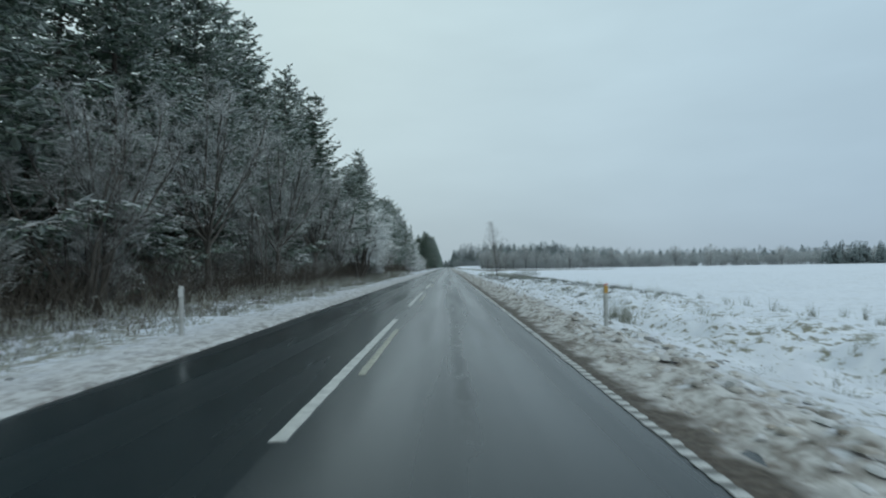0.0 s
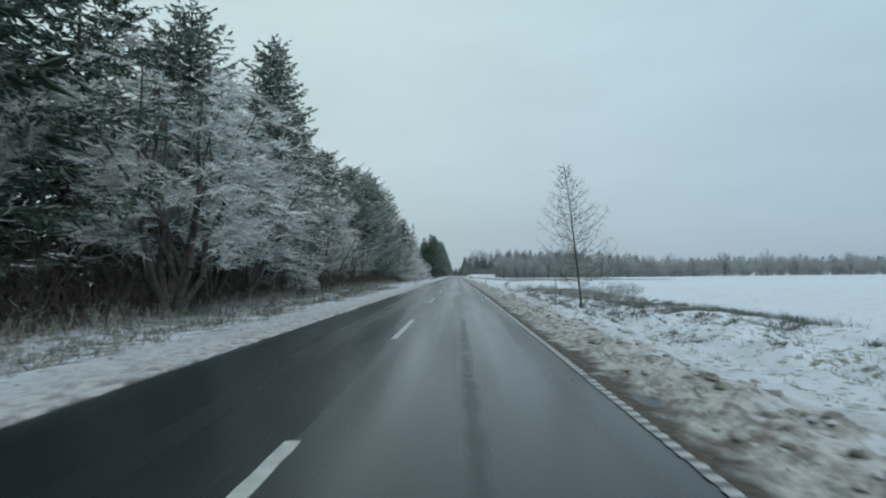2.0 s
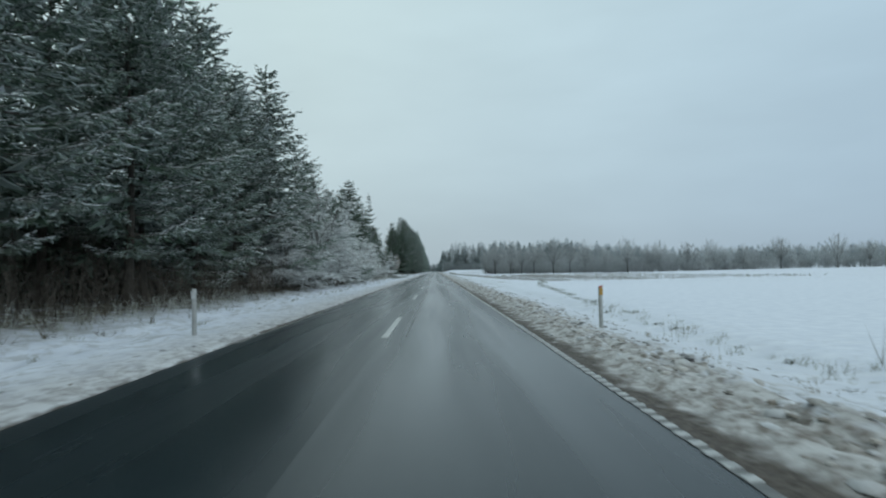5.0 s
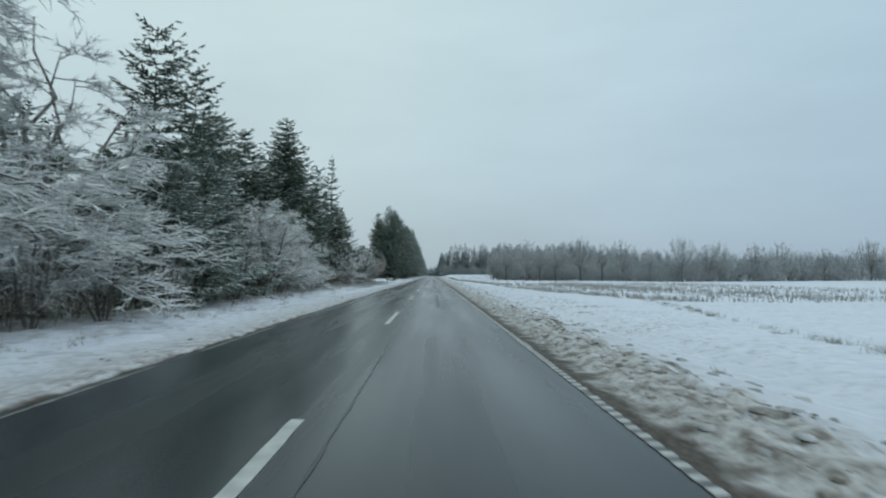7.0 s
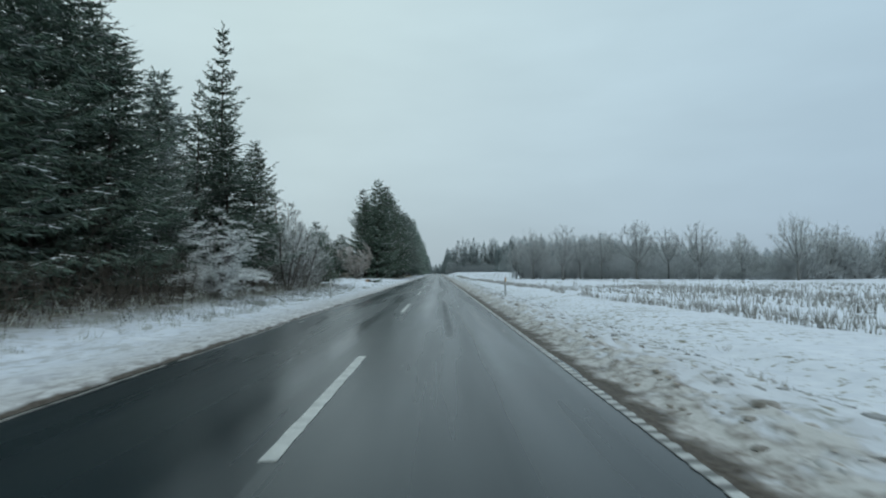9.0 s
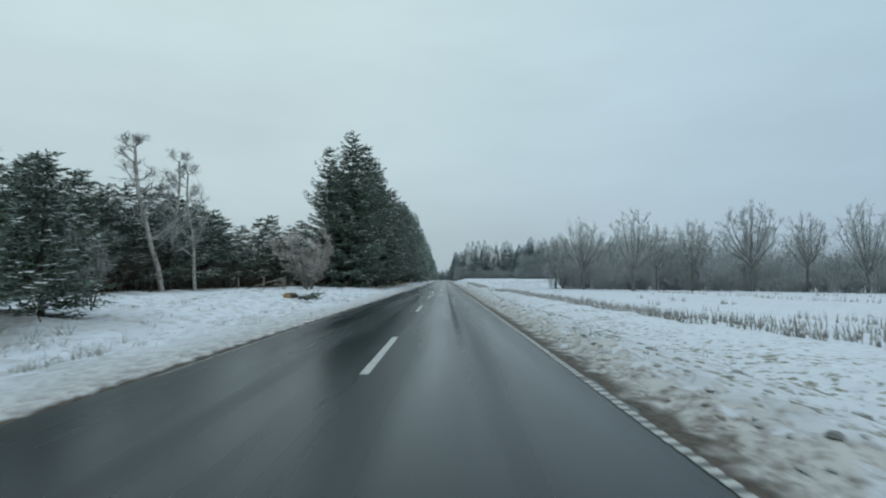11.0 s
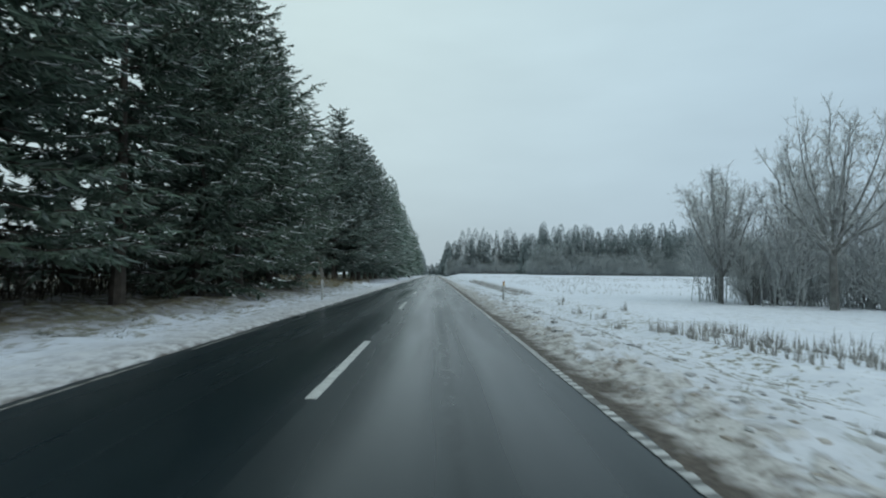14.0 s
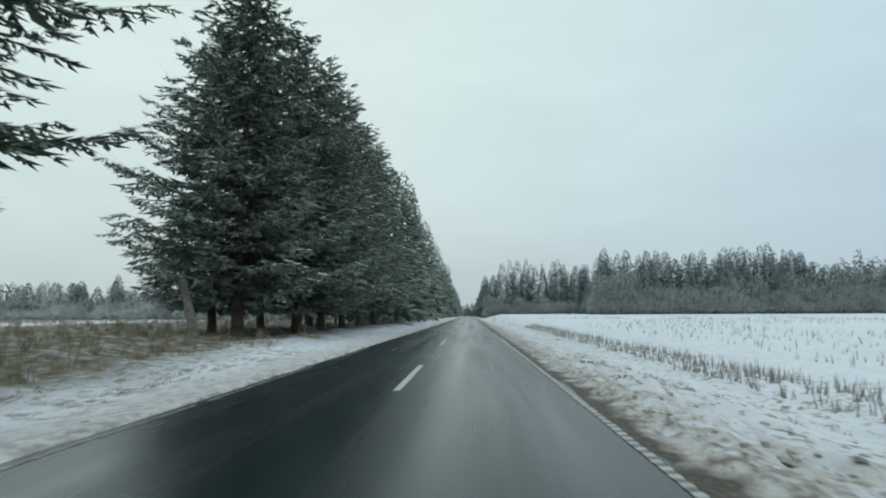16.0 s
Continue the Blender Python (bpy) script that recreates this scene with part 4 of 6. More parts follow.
tagged(HOARY, "tall grey-green spruce with hoarfrost on its boughs, paled for haze", "tree", "roadside conifers")
for ob in SPRUCE:
    tagged(ob, "tall dark green spruce tree with snow on its boughs", "tree", "roadside conifers")
PINE = [
    conifer("pine_tree", 15, 4.3, 21, base=0.14, snow=1.9, needles=M_PINE, shape=0.5, ragged=0.45, droop=0.18, gap=0.55, per=6),
    conifer("pine_tree", 15, 4.2, 22, base=0.22, snow=0.4, needles=M_NEEDLE, shape=0.5, ragged=0.5, droop=0.2, gap=0.82, per=5),
]
for ob in PINE:
    tagged(ob, "tall pine tree with ragged snow-dusted boughs", "tree", "roadside conifers")
SPIRE = tagged(conifer("spruce_tree", 17, 3.0, 23, base=0.1, snow=0.4, gap=0.8, per=5, droop=0.15, ragged=0.35, shape=0.85), "slender open-crowned spruce with its stem showing between the whorls", "tree", "roadside conifers")
YOUNG = [
    conifer("young_spruce", 9, 3.2, 31, base=0.02, snow=0.55, gap=0.48, per=5, droop=0.15, ragged=0.2, shape=0.9, dens=11, stations=2),
    conifer("young_spruce", 9, 2.9, 32, base=0.02, snow=0.65, gap=0.45, per=5, droop=0.15, ragged=0.2, shape=0.9, dens=11, stations=2),
]
for ob in YOUNG:
    tagged(ob, "young dark spruce with snow on its whorls", "tree", "young spruces at the clearing")
FROSTY = [
    broadleaf("frosted_bush", 7.5, 3.2, 51, stems=7, kids=(6, 6, 9), upright=0.45, twig_len=0.4, twig_r=0.006, bark=M_BUSH_BARK),
    broadleaf("frosted_bush", 7.0, 2.9, 52, stems=6, kids=(7, 6, 9), upright=0.35, twig_len=0.38, twig_r=0.006, bark=M_BUSH_BARK),
    broadleaf("frosted_bush", 6.5, 2.6, 53, stems=6, kids=(6, 6, 8), upright=0.5, twig_len=0.4, twig_mat=M_FROST_DIM, twig_r=0.006, bark=M_BUSH_BARK),
]
HOAR = [
    layered_tree("frosted_tree", 7.6, 57, 11, multi=True),
    layered_tree("frosted_tree", 7.6, 55),
    fan_tree("frosted_tree", 7.6, 56, 0.30, 0.12, 11, 0.36, M_BUSH_BARK, M_BUSH_BARK, M_FROST_MID, 0.009, 0.72, 16),
]
for ob in HOAR:
    tagged(ob, "spreading leafless tree thickly white with hoarfrost and snow", "tree", "frosted trees")
for ob in FROSTY[:2]:
    tagged(ob, "large leafless bush white with hoarfrost at the forest edge", "bush", "frosted bushes")
tagged(FROSTY[2], "leafless grey bush lightly frosted at the forest edge", "bush", "frosted bushes")

FILL = [
    conifer("forest_spruce", 16, 4.6, 41, base=0.08, snow=0.35, gap=0.92, per=5, droop=0.28, ragged=0.4, shape=0.7, dens=5.6, twig=1.75, stations=2),
    conifer("forest_spruce", 16, 4.3, 42, base=0.1, snow=1.1, needles=M_PINE, gap=0.92, per=5, droop=0.28, ragged=0.4, shape=0.65, dens=5.6, twig=1.75, stations=2),
]
for ob in FILL:
    tagged(ob, "dark spruce standing in the second row of the forest", "tree", "forest spruces")
SNOWY = tagged(conifer("young_spruce", 8, 3.4, 33, base=0.02, snow=4.5, needles=M_PINE, gap=0.42, per=6, droop=0.3, ragged=0.35, shape=0.55, dens=17), "broad young spruce heavily laden with snow among frosted bushes", "tree", "roadside conifers")
rnd = random.Random(5)
# (x, y, height, prototype) of the conifers that stand out at the forest edge
KEY_CONIFERS = [
    (-11.4, 6, 17, SPRUCE[1]), (-11.8, 14, 16.5, SPRUCE[3]), (-11.6, 22, 17.5, SPRUCE[1]), (-11.8, 29.5, 16.5, SPRUCE[3]),
    (-11.8, 37, 18.0, SPRUCE[1]), (-11.4, 44.5, 17.0, SPRUCE[3]), (-10.8, 52.0, 17.5, SPRUCE[2]), (-9.6, 62.5, 12.3, PINE[0]),
    (-11.0, 78.4, 17.8, SPRUCE[1]), (-10.0, 73.5, 15.5, SPRUCE[3]), (-12.0, 86, 15.5, SPRUCE[1]), (-13.6, 95, 14.2, SPRUCE[3]),
    (-13.0, 102, 15.0, PINE[0]), (-11.6, 109, 14.6, PINE[0]), (-11.2, 116, 15.2, PINE[0]), (-11.2, 123, 15.8, PINE[0]),
    (-11.4, 130, 15.5, SPRUCE[3]), (-11.8, 136.5, 14.2, PINE[0]), (-10.8, 140.8, 16.2, SPRUCE[1]), (-11.8, 217.5, 10.5, SPRUCE[2]), (-16.2, 226.5, 17.0, PINE[1]), (-14.5, 151, 14.5, SPRUCE[1]),
    (-12.4, 126.5, 15.0, PINE[0]), (-14.8, 205, 15.5, SPRUCE[0]), (-14.6, 214.5, 11.5, SPRUCE[3]), (-14.6, 133.0, 16.5, SPRUCE[1]), (-14.4, 145.5, 16.0, SPRUCE[3]),
    (-19.2, 182.8, 19.4, PINE[1]), (-19.0, 189.7, 18.6, PINE[1]), (-9.6, 164.5, 6.2, SNOWY), (-10.0, 169.5, 7.0, SNOWY), (-13.8, 199.3, 17.3, SPRUCE[0]),
    (-16.5, 195, 15, SPRUCE[2]), (-12.7, 219.0, 17.5, SPIRE), (-12.6, 206.5, 11.5, SPRUCE[2]), (-13.2, 216.5, 12.6, SPIRE),
    (-12.2, 224, 11, SPRUCE[0]), (-16.8, 211, 17.5, SPRUCE[2]), (-10.2, 236, 6.0, YOUNG[0]), (-10.8, 240.5, 5.0, YOUNG[1]),
    (-13.6, 295.5, 18.0, SPRUCE[2]), (-10.6, 294.0, 19.6, SPRUCE[0]), (-9.6, 299.5, 19.4, SPRUCE[2]), (-9.8, 305.5, 19.0, SPRUCE[2]), (-9.6, 311.5, 19.5, SPRUCE[0]),
    (-9.8, 318, 18.5, SPRUCE[2]), (-10.0, 324.5, 17.8, SPRUCE[0]), (-11.0, 330.0, 16.0, SPRUCE[2]), (-11.1, 337.3, 15.8, PINE[1]),
    (-11.2, 357.0, 22.0, HOARY), (-9.9, 362.5, 20.0, HOARY), (-9.7, 368.5, 21.0, HOARY), (-9.6, 375, 21.0, HOARY), (-14.6, 361.0, 19.5, HOARY), (-14.8, 369.5, 20.0, HOARY), (-9.5, 382, 20.5, HOARY), (-9.4, 389.5, 21.0, HOARY), (-13.5, 379.0, 20.0, HOARY),
]
HEIGHT = {}
for group, h in ((SPRUCE, 16), (PINE, 15), (YOUNG, 9), ([SNOWY], 8), ([SPIRE], 17), ([HOARY], 16)):
    for ob in group:
        HEIGHT[ob.name] = h
WIDE = {164.5: 1.2, 169.5: 1.2, 199.3: 1.2, 195: 1.2, 206.5: 1.25, 357.0: 1.12, 362.5: 1.2, 337.3: 1.28, 226.5: 0.62, 140.8: 1.2, 217.5: 1.25}
for x, y, h, proto in KEY_CONIFERS:
    k = h / HEIGHT[proto.name]
    wd = max(k, 0.75) * WIDE.get(y, 1.0)
    put(proto, used, x, y, (wd * rnd.uniform(0.95, 1.05), wd * rnd.uniform(0.95, 1.05), k), rnd.uniform(0, 360), 0.1)
# young spruces behind the clearing
for i in range(17):
    put(YOUNG[i % 2], used, -26.5 + 0.004 * i ** 3 * 0.45 + rnd.uniform(-1, 1), 256 + 3.1 * i, (1.55, 1.55, rnd.uniform(7.6, 9.9) / 9), rnd.uniform(0, 360), 0.1)
for i in range(9):
    put(YOUNG[i % 2], used, -30.5 + rnd.uniform(-1, 1) + 0.3 * i, 254 + 5.4 * i, (1.6, 1.6, rnd.uniform(8.8, 10.8) / 9), rnd.uniform(0, 360), 0.1)
# frosted bushes along the forest edge
for x, y, h, k in ((-8.0, 9, 6.8, 2), (-8.6, 15.5, 6.4, 2), (-8.3, 29, 6.5, 2), (-8.2, 80.5, 6.4, 0), (-8.6, 90, 5.0, 2), (-8.8, 99, 5.5, 1), 
                   (-8.0, 157.5, 3.4, 0), (-7.9, 151.5, 3.0, 0), (-8.0, 154.6, 3.2, 1), (-7.7, 161.0, 2.4, 0), (-8.4, 169.5, 3.4, 0), (-8.8, 174.5, 6.4, 0), (-9.6, 180, 6.8, 0), (-9.2, 192, 5.8, 1), (-8.8, 220.5, 6.6, 1), (-9.3, 226.0, 6.2, 0), (-9.6, 228, 5.6, 2), (-10.4, 233, 4.6, 1), (-12.8, 246, 4.2, 2)):
    put(FROSTY[k], used, x, y, h / 7.2, rnd.uniform(0, 360), 0.05)
for x, y, h, k in ((-7.7, 57.5, 9.4, 0), (-9.3, 150.5, 10.6, 1), (-8.8, 209.0, 4.5, 1), (-11.0, 93, 11.0, 0), (-9.4, 187, 4.8, 1), (-7.9, 73.2, 3.2, 0), (-9.4, 157, 8.8, 1), (-9.0, 66.8, 8.4, 0), (-9.0, 63.2, 8.0, 0),
                   (-8.6, 23.6, 8.8, 2), (-8.9, 34.0, 9.0, 2), (-8.6, 42.5, 8.4, 2), (-8.4, 16.0, 6.4, 2), (-8.2, 49.5, 5.4, 2), (-8.4, 144.8, 4.0, 1), (-9.3, 138.6, 5.4, 1), (-9.2, 175.0, 6.6, 0), (-9.0, 180.4, 6.2, 1),):
    put(HOAR[k], used, x, y, (min(h, 8.6) / 7.6, min(h, 8.6) / 7.6, h / 7.6), rnd.uniform(0, 360), 0.05)
RUSSET = tagged(broadleaf("frosted_bush", 6.6, 2.7, 61, stems=7, kids=(9, 8, 11), upright=0.36, twig_mat=M_RUSSET, twig_len=0.4, twig_r=0.008), "russet leafless bush dusted with snow beside the clearing", "bush", "frosted bushes")
put(RUSSET, used, -12.6, 281, 1.15, 20)
put(RUSSET, used, -14.0, 287, 0.8, 140)

# single trees with a character of their own
birch = tagged(broadleaf("birch_tree", 12, 3.3, 71, stems=1, kids=(16, 7, 8), upright=0.45, twig_mat=M_FROST_DIM, bark=M_BIRCH, stem_r=0.15, twig_len=0.6), "slender leafless birch with a pale trunk at the clearing", "tree")
put(birch, used, -20.4, 272.6, 1.0, 30)
put(birch, used, -24.5, 276.5, (1.1, 1.1, 1.15), 200)
put(birch, used, -21.6, 269.3, (1.5, 1.5, 1.1), 110)
def larch_tree():
    """A young leafless larch: straight thin stem, long fine boughs that rise, arch and hang."""
    rg = np.random.RandomState(72)
    root = empty("larch_tree")
    st, limbs, fine = Geo(), Geo(), Geo()
    H = 7.0

    def stem(z):
        return np.stack([-0.075 * z - 0.004 * z * z, 0.02 * np.sin(z), z], -1)

    zs = np.linspace(-0.3, H, 12)
    add_tube(st, stem(zs), np.linspace(0.062, 0.006, 12), 7)
    n = 96
    for i in range(n):
        z = 0.7 + (H - 0.9) * (i / n) ** 0.9
        L = (2.5 * (1 - z / H) ** 0.85 + 0.16) * rg.uniform(0.6, 1.1)
        a = i * 2.4 + rg.uniform(-0.4, 0.4)
        out = np.array([math.cos(a), math.sin(a), 0.0])
        q = np.linspace(0, 1, 6)
        p = stem(np.array([z]))[0] + out[None, :] * (L * q)[:, None]
        p[:, 2] += L * (rg.uniform(0.1, 0.5) * q - 0.3 * q * q + 0.6 * q ** 3)
        p[:, :2] += np.cumsum(rg.normal(0, 0.035, (6, 2)), 0) * q[:, None]
        r = np.linspace(0.012, 0.003, 6) * (0.5 + 0.3 * L)
        add_links(limbs, p[:-1], p[1:], r[:-1], r[1:], 4)
        m = int(8 + 11 * L)
        s = rg.uniform(0.15, 1.0, m)
        b = np.stack([np.interp(s, q, p[:, c]) for c in range(3)], 1)
        d = unit(out[None, :] * rg.uniform(0.1, 0.9, (m, 1)) + rg.uniform(-0.8, 0.8, (m, 3)) + [0, 0, -0.05])
        ln = rg.uniform(0.15, 0.5, m) * (0.5 + 0.25 * L)
        add_spikes(fine, b, d, ln, np.full(m, 0.0045))
        add_spikes(fine, b + d * (ln * 0.5)[:, None], unit(d + rg.uniform(-0.7, 0.7, (m, 3))), ln * 0.6, np.full(m, 0.0035))
    st.make("trunk", M_BUSH_BARK, root)
    tagged(limbs.make("branchwork", M_LARCH, root), kind="stuff")
    tagged(fine.make("crown", M_LARCH, root), kind="stuff")
    return tagged(root, "small leafless larch with thin arching branches beside the ditch", "tree")


larch = larch_tree()
put(larch, used, 7.2, 67, 1.0, 0)

BELT = [
    fan_tree("bare_tree", 13.5, 81, 0.32, 0.26, 15, 0.36),
    fan_tree("bare_tree", 13.5, 82, 0.25, 0.23, 13, 0.32),
    fan_tree("bare_tree", 13, 83, 0.36, 0.2, 10, 0.27),
]
for ob in BELT:
    tagged(ob, "tall leafless broadleaf tree, lightly frosted, at the field edge", "tree", "bare trees at the field edge")
BUSHY = tagged(broadleaf("frosted_bush", 8.0, 3.4, 84, stems=8, kids=(8, 7, 8), upright=0.55, twig_mat=M_BELT, bark=M_BELT_BARK, stem_r=0.08, twig_len=0.7, twig_r=0.012), "grey leafless bush at the corner of the field", "bush", "field edge bushes")
for x, y, h, k in ((24.0, 317.5, 13.2, 0), (28.5, 306, 13.6, 1), (43, 301, 14.0, 0), (33, 309, 11, 2), (37, 306, 12, 2), (40, 311, 12, 1), (48, 297, 12, 2), (52, 292, 12.6, 1), (57, 286, 10, 2), (61, 276, 12.4, 0), (70, 282, 10.5, 1), (76, 288, 12, 2), (84, 285, 11, 0), (95, 292, 12, 1), (104, 288, 10, 2), (118, 290, 12.5, 0), (133, 284, 13, 1), (150, 292, 11, 0), (172, 290, 12, 1), (27, 325, 12, 1), (38, 319, 12, 2), (20.8, 324.0, 10.6, 1), (23.0, 329, 11.5, 2)):
    put(BELT[k], used, x, y, 0.86 * h / (13.5 if k < 2 else 13), rnd.uniform(0, 360), 0.1)
for x, y, h in ((21.5, 321.5, 4.2), (24.5, 324, 4.6), (30, 312, 5.0), (45, 305, 5.0), (63, 283, 5.0)):
    put(BUSHY, used, x, y, h / 8.0, rnd.uniform(0, 360), 0.05)


def crown(g, x, y, h, rg, n):
    """One far conifer: a thin stem with tiers of drooping sprays, uneven in outline."""
    z0 = float(ground_z(x, y)) - 0.3
    fine = math.sqrt(130 / n)
    t = rg.rand(n) ** 0.85
    tiers = 5 + int(h * 0.55)
    saw = 1.0 - 0.38 * ((t * tiers + rg.uniform(0, 0.25, n)) % 1.0)
    a = rg.rand(n) * 6.283
    lop = 1 + 0.28 * np.sin(a + rg.rand() * 6.28) + 0.18 * np.sin(2 * a + 9 * t + rg.rand() * 6.28)
    r = (((1 - t) ** 0.62 + 0.06) * (2.5 + 0.12 * h) * (0.75 + 0.5 * rg.rand())) * saw * lop
    p = np.stack([x + 0.45 * r * np.cos(a), y + 0.45 * r * np.sin(a), z0 + 0.05 * h + t * h * 0.93], 1)
    d = unit(np.stack([np.cos(a), np.sin(a), rg.uniform(-0.75, 0.1, n)], 1))
    add_roofs(g, p, d, (r * 0.62 + 0.25) * (0.4 + 0.6 * fine), (0.15 * r + 0.12) * fine, (0.15 * r + 0.06) * fine)
    add_spikes(g, np.array([[x, y, z0]]), np.array([[0, 0, 1.0]]), np.array([0.97 * h]), np.array([0.14]))


def far_woods():
    """Distant forest across the fields: a joined mass of conifers."""
    rg = np.random.RandomState(7)
    g = Geo()
    spots = []
    # the nearer wood begins at a corner of the field; a farther one behind it reaches the road
    for y0, x0, x1, h0, h1 in ((491, 38, 430, 11, 15), (499, 36, 430, 14, 18), (511, 36, 430, 16, 20), (566, 8, 66, 15, 19), (576, 8, 66, 19, 23)):
        x = x0
        while x < x1:
            clump = 1.6 * float(vnoise(np.array(x * 0.09), np.array(y0 * 0.02), 41))
            edge = min(1.0, 0.6 + (x - x0) / 16)
            spots.append((x + rg.uniform(-1.6, 1.6), y0 + rg.uniform(-3, 3), (rg.uniform(h0, h1) + clump + (4.0 if x < 100 else 1.0 if x < 150 else 0.0)) * edge * (1.0 if x < 150 else 0.8) * rg.uniform(0.88, 1.0)))
            x += rg.uniform(2.3, 4.3) if x < 150 else 6.0
    # the far end of the road, where it bends out of sight, and the wood beyond the meadow on the west side
    for y0 in (760, 772, 786):
        for x in np.arange(-46, 60, 4.5):
            spots.append((x + rg.uniform(-2, 2), y0, rg.uniform(9, 15)))
    for x in np.arange(196, 240, 3.4):
        spots.append((x, 294 + rg.uniform(-3, 3), rg.uniform(9, 13.5)))
    for x in np.arange(-190, -30, 2.2):
        spots.append((x, 455 + rg.uniform(-8, 8) - 0.1 * x, rg.uniform(7.5, 11.5)))
    # deep rows of the forest and the plantation behind the clearing
    inner, avenue = Geo(), Geo()
    deep = []
    for x0, a, b, step, h0, h1 in ((-22, 0, 152, 4.2, 13, 17), (-28, 0, 152, 5.0, 13, 17), (-27, 150, 240, 4.0, 10, 14), (-33, 150, 240, 4.0, 11, 15), (-34, 238, 306, 3.2, 8, 11)):
        deep += [(x0 + rg.uniform(-2, 2), y + rg.uniform(-1, 1), rg.uniform(h0, h1)) for y in np.arange(a, b, step)]
    second = []
    for a, b, step, lo, hi, h0, h1 in ((2, 64, 4.6, -14.2, -12.2, 15.5, 18.5), (1, 152, 5.6, -17.5, -14.5, 14, 18), (192, 228, 5.0, -22, -18.5, 14, 18), (299, 334, 6.0, -15.6, -13.2, 15.5, 18.5), (388, 500, 9, -16.5, -14.2, 17, 20)):
        second += [(rg.uniform(lo, hi), y + rg.uniform(-1, 1), rg.uniform(h0, h1)) for y in np.arange(a, b, step)]
    second += [(-9.0 + rg.uniform(-0.4, 0.4), y, rg.uniform(21.5, 24.5)) for y in (397, 404, 412, 421, 430, 440, 451, 463, 476, 490, 505, 522, 540, 560, 582, 606)]
    spots += [(9.0 + rg.uniform(-1, 1.5), y, rg.uniform(14, 20)) for y in np.arange(570, 752, 6.0)]
    spots += [(-9.0 + rg.uniform(-1, 1.5), y, rg.uniform(14, 19)) for y in np.arange(625, 752, 8.0)]
    for i, (x, y, h) in enumerate(second):
        if y < 392:
            put(FILL[0 if y > 290 else i % 2], used, x, y, h / 16, rg.uniform(0, 360), 0.1)
        else:
            crown(avenue, x, y, h, rg, 500)
    for x, y, h in deep:
        crown(inner, x, y, h, rg, 300)
    for x, y, h in spots:
        crown(g, x, y, h, rg, 560 if abs(x) < 110 and y < 600 else 170)
    tagged(avenue.make("avenue_conifers", M_NEEDLE_HOAR_HAZE), "frosted spruce row, paled for haze, along the far stretch of the road", "forest", kind="stuff")
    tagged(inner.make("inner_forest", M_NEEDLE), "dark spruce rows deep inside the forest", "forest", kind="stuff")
    # the grey-green here is needle colour with haze painted in
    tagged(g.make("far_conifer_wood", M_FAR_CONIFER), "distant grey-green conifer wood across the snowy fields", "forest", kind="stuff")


far_woods()


def thicket(name, boxes, count, h, material, label, seed, r=0.02, lean=0.25, category="thicket"):
    """Brushwood: many thin, slightly leaning stems with side twigs over the given stretches (x0, y0, x1, y1, width)."""
    rg = np.random.RandomState(seed)
    g = Geo()
    per = count // len(boxes)
    for x0, y0, x1, y1, w in boxes:
        t = rg.rand(per)
        x = x0 + (x1 - x0) * t + rg.normal(0, w * 0.5, per)
        y = y0 + (y1 - y0) * t + rg.normal(0, w * 0.5, per)
        z = ground_z(x, y) - 0.05
        p = np.stack([x, y, z], 1)
        d = unit(np.stack([rg.normal(0, lean, per), rg.normal(0, lean, per), np.ones(per)], 1))
        L = h * rg.uniform(0.35, 1.0, per)
        add_spikes(g, p, d, L, np.full(per, r))
        for k in range(3):
            s = rg.uniform(0.25, 0.9, per)
            q = p + d * (L * s)[:, None]
            e = unit(d * 0.5 + rg.uniform(-0.8, 0.8, (per, 3)))
            add_spikes(g, q, e, L * 0.3, np.full(per, r * 0.7))
    return tagged(g.make(name, material), label, category, kind="stuff")


def brush_crowns(name, crowns, twigs, material, label, seed, r=0.014, tl=0.9, category="thicket"):
    """Rounded leafless shrubs that merge into one mass: (x, y, height, width) each, filled with rising and spreading twigs."""
    rg = np.random.RandomState(seed)
    g = Geo()
    for x, y, h, w in crowns:
        z0 = float(ground_z(x, y))
        k = max(5, twigs // 22)
        a = rg.rand(k) * 6.283
        d = unit(np.stack([np.cos(a) * 0.3 * rg.rand(k), np.sin(a) * 0.3 * rg.rand(k), np.ones(k)], 1))
        b = np.stack([x + 0.25 * w * rg.normal(0, 0.6, k), y + 0.25 * w * rg.normal(0, 0.6, k), np.full(k, z0 - 0.1)], 1)
        add_spikes(g, b, d, h * rg.uniform(0.5, 0.95, k), np.full(k, r * 1.2))
        v = rg.normal(0, 1, (twigs, 3))
        v = unit(v) * (rg.rand(twigs, 1) ** 0.4)
        p = np.stack([x + v[:, 0] * w * 0.5, y + v[:, 1] * w * 0.5, z0 + h * (0.47 + 0.43 * v[:, 2])], 1)
        d = unit(v * [0.7, 0.7, 0.3] + rg.normal(0, 0.35, (twigs, 3)) + [0, 0, 0.75])
        add_spikes(g, p, d, tl * rg.uniform(0.5, 1.2, twigs), np.full(twigs, r))
    return tagged(g.make(name, material), label, category, kind="stuff")


def crown_row(seed, x0, y0, x1, y1, step, h0, h1, w0, w1, jit=1.5):
    r = random.Random(seed)
    n = max(1, int(math.hypot(x1 - x0, y1 - y0) / step))
    return [(x0 + (x1 - x0) * (i + 0.5) / n + r.uniform(-jit, jit), y0 + (y1 - y0) * (i + 0.5) / n + r.uniform(-jit, jit), r.uniform(h0, h1), r.uniform(w0, w1)) for i in range(n)]


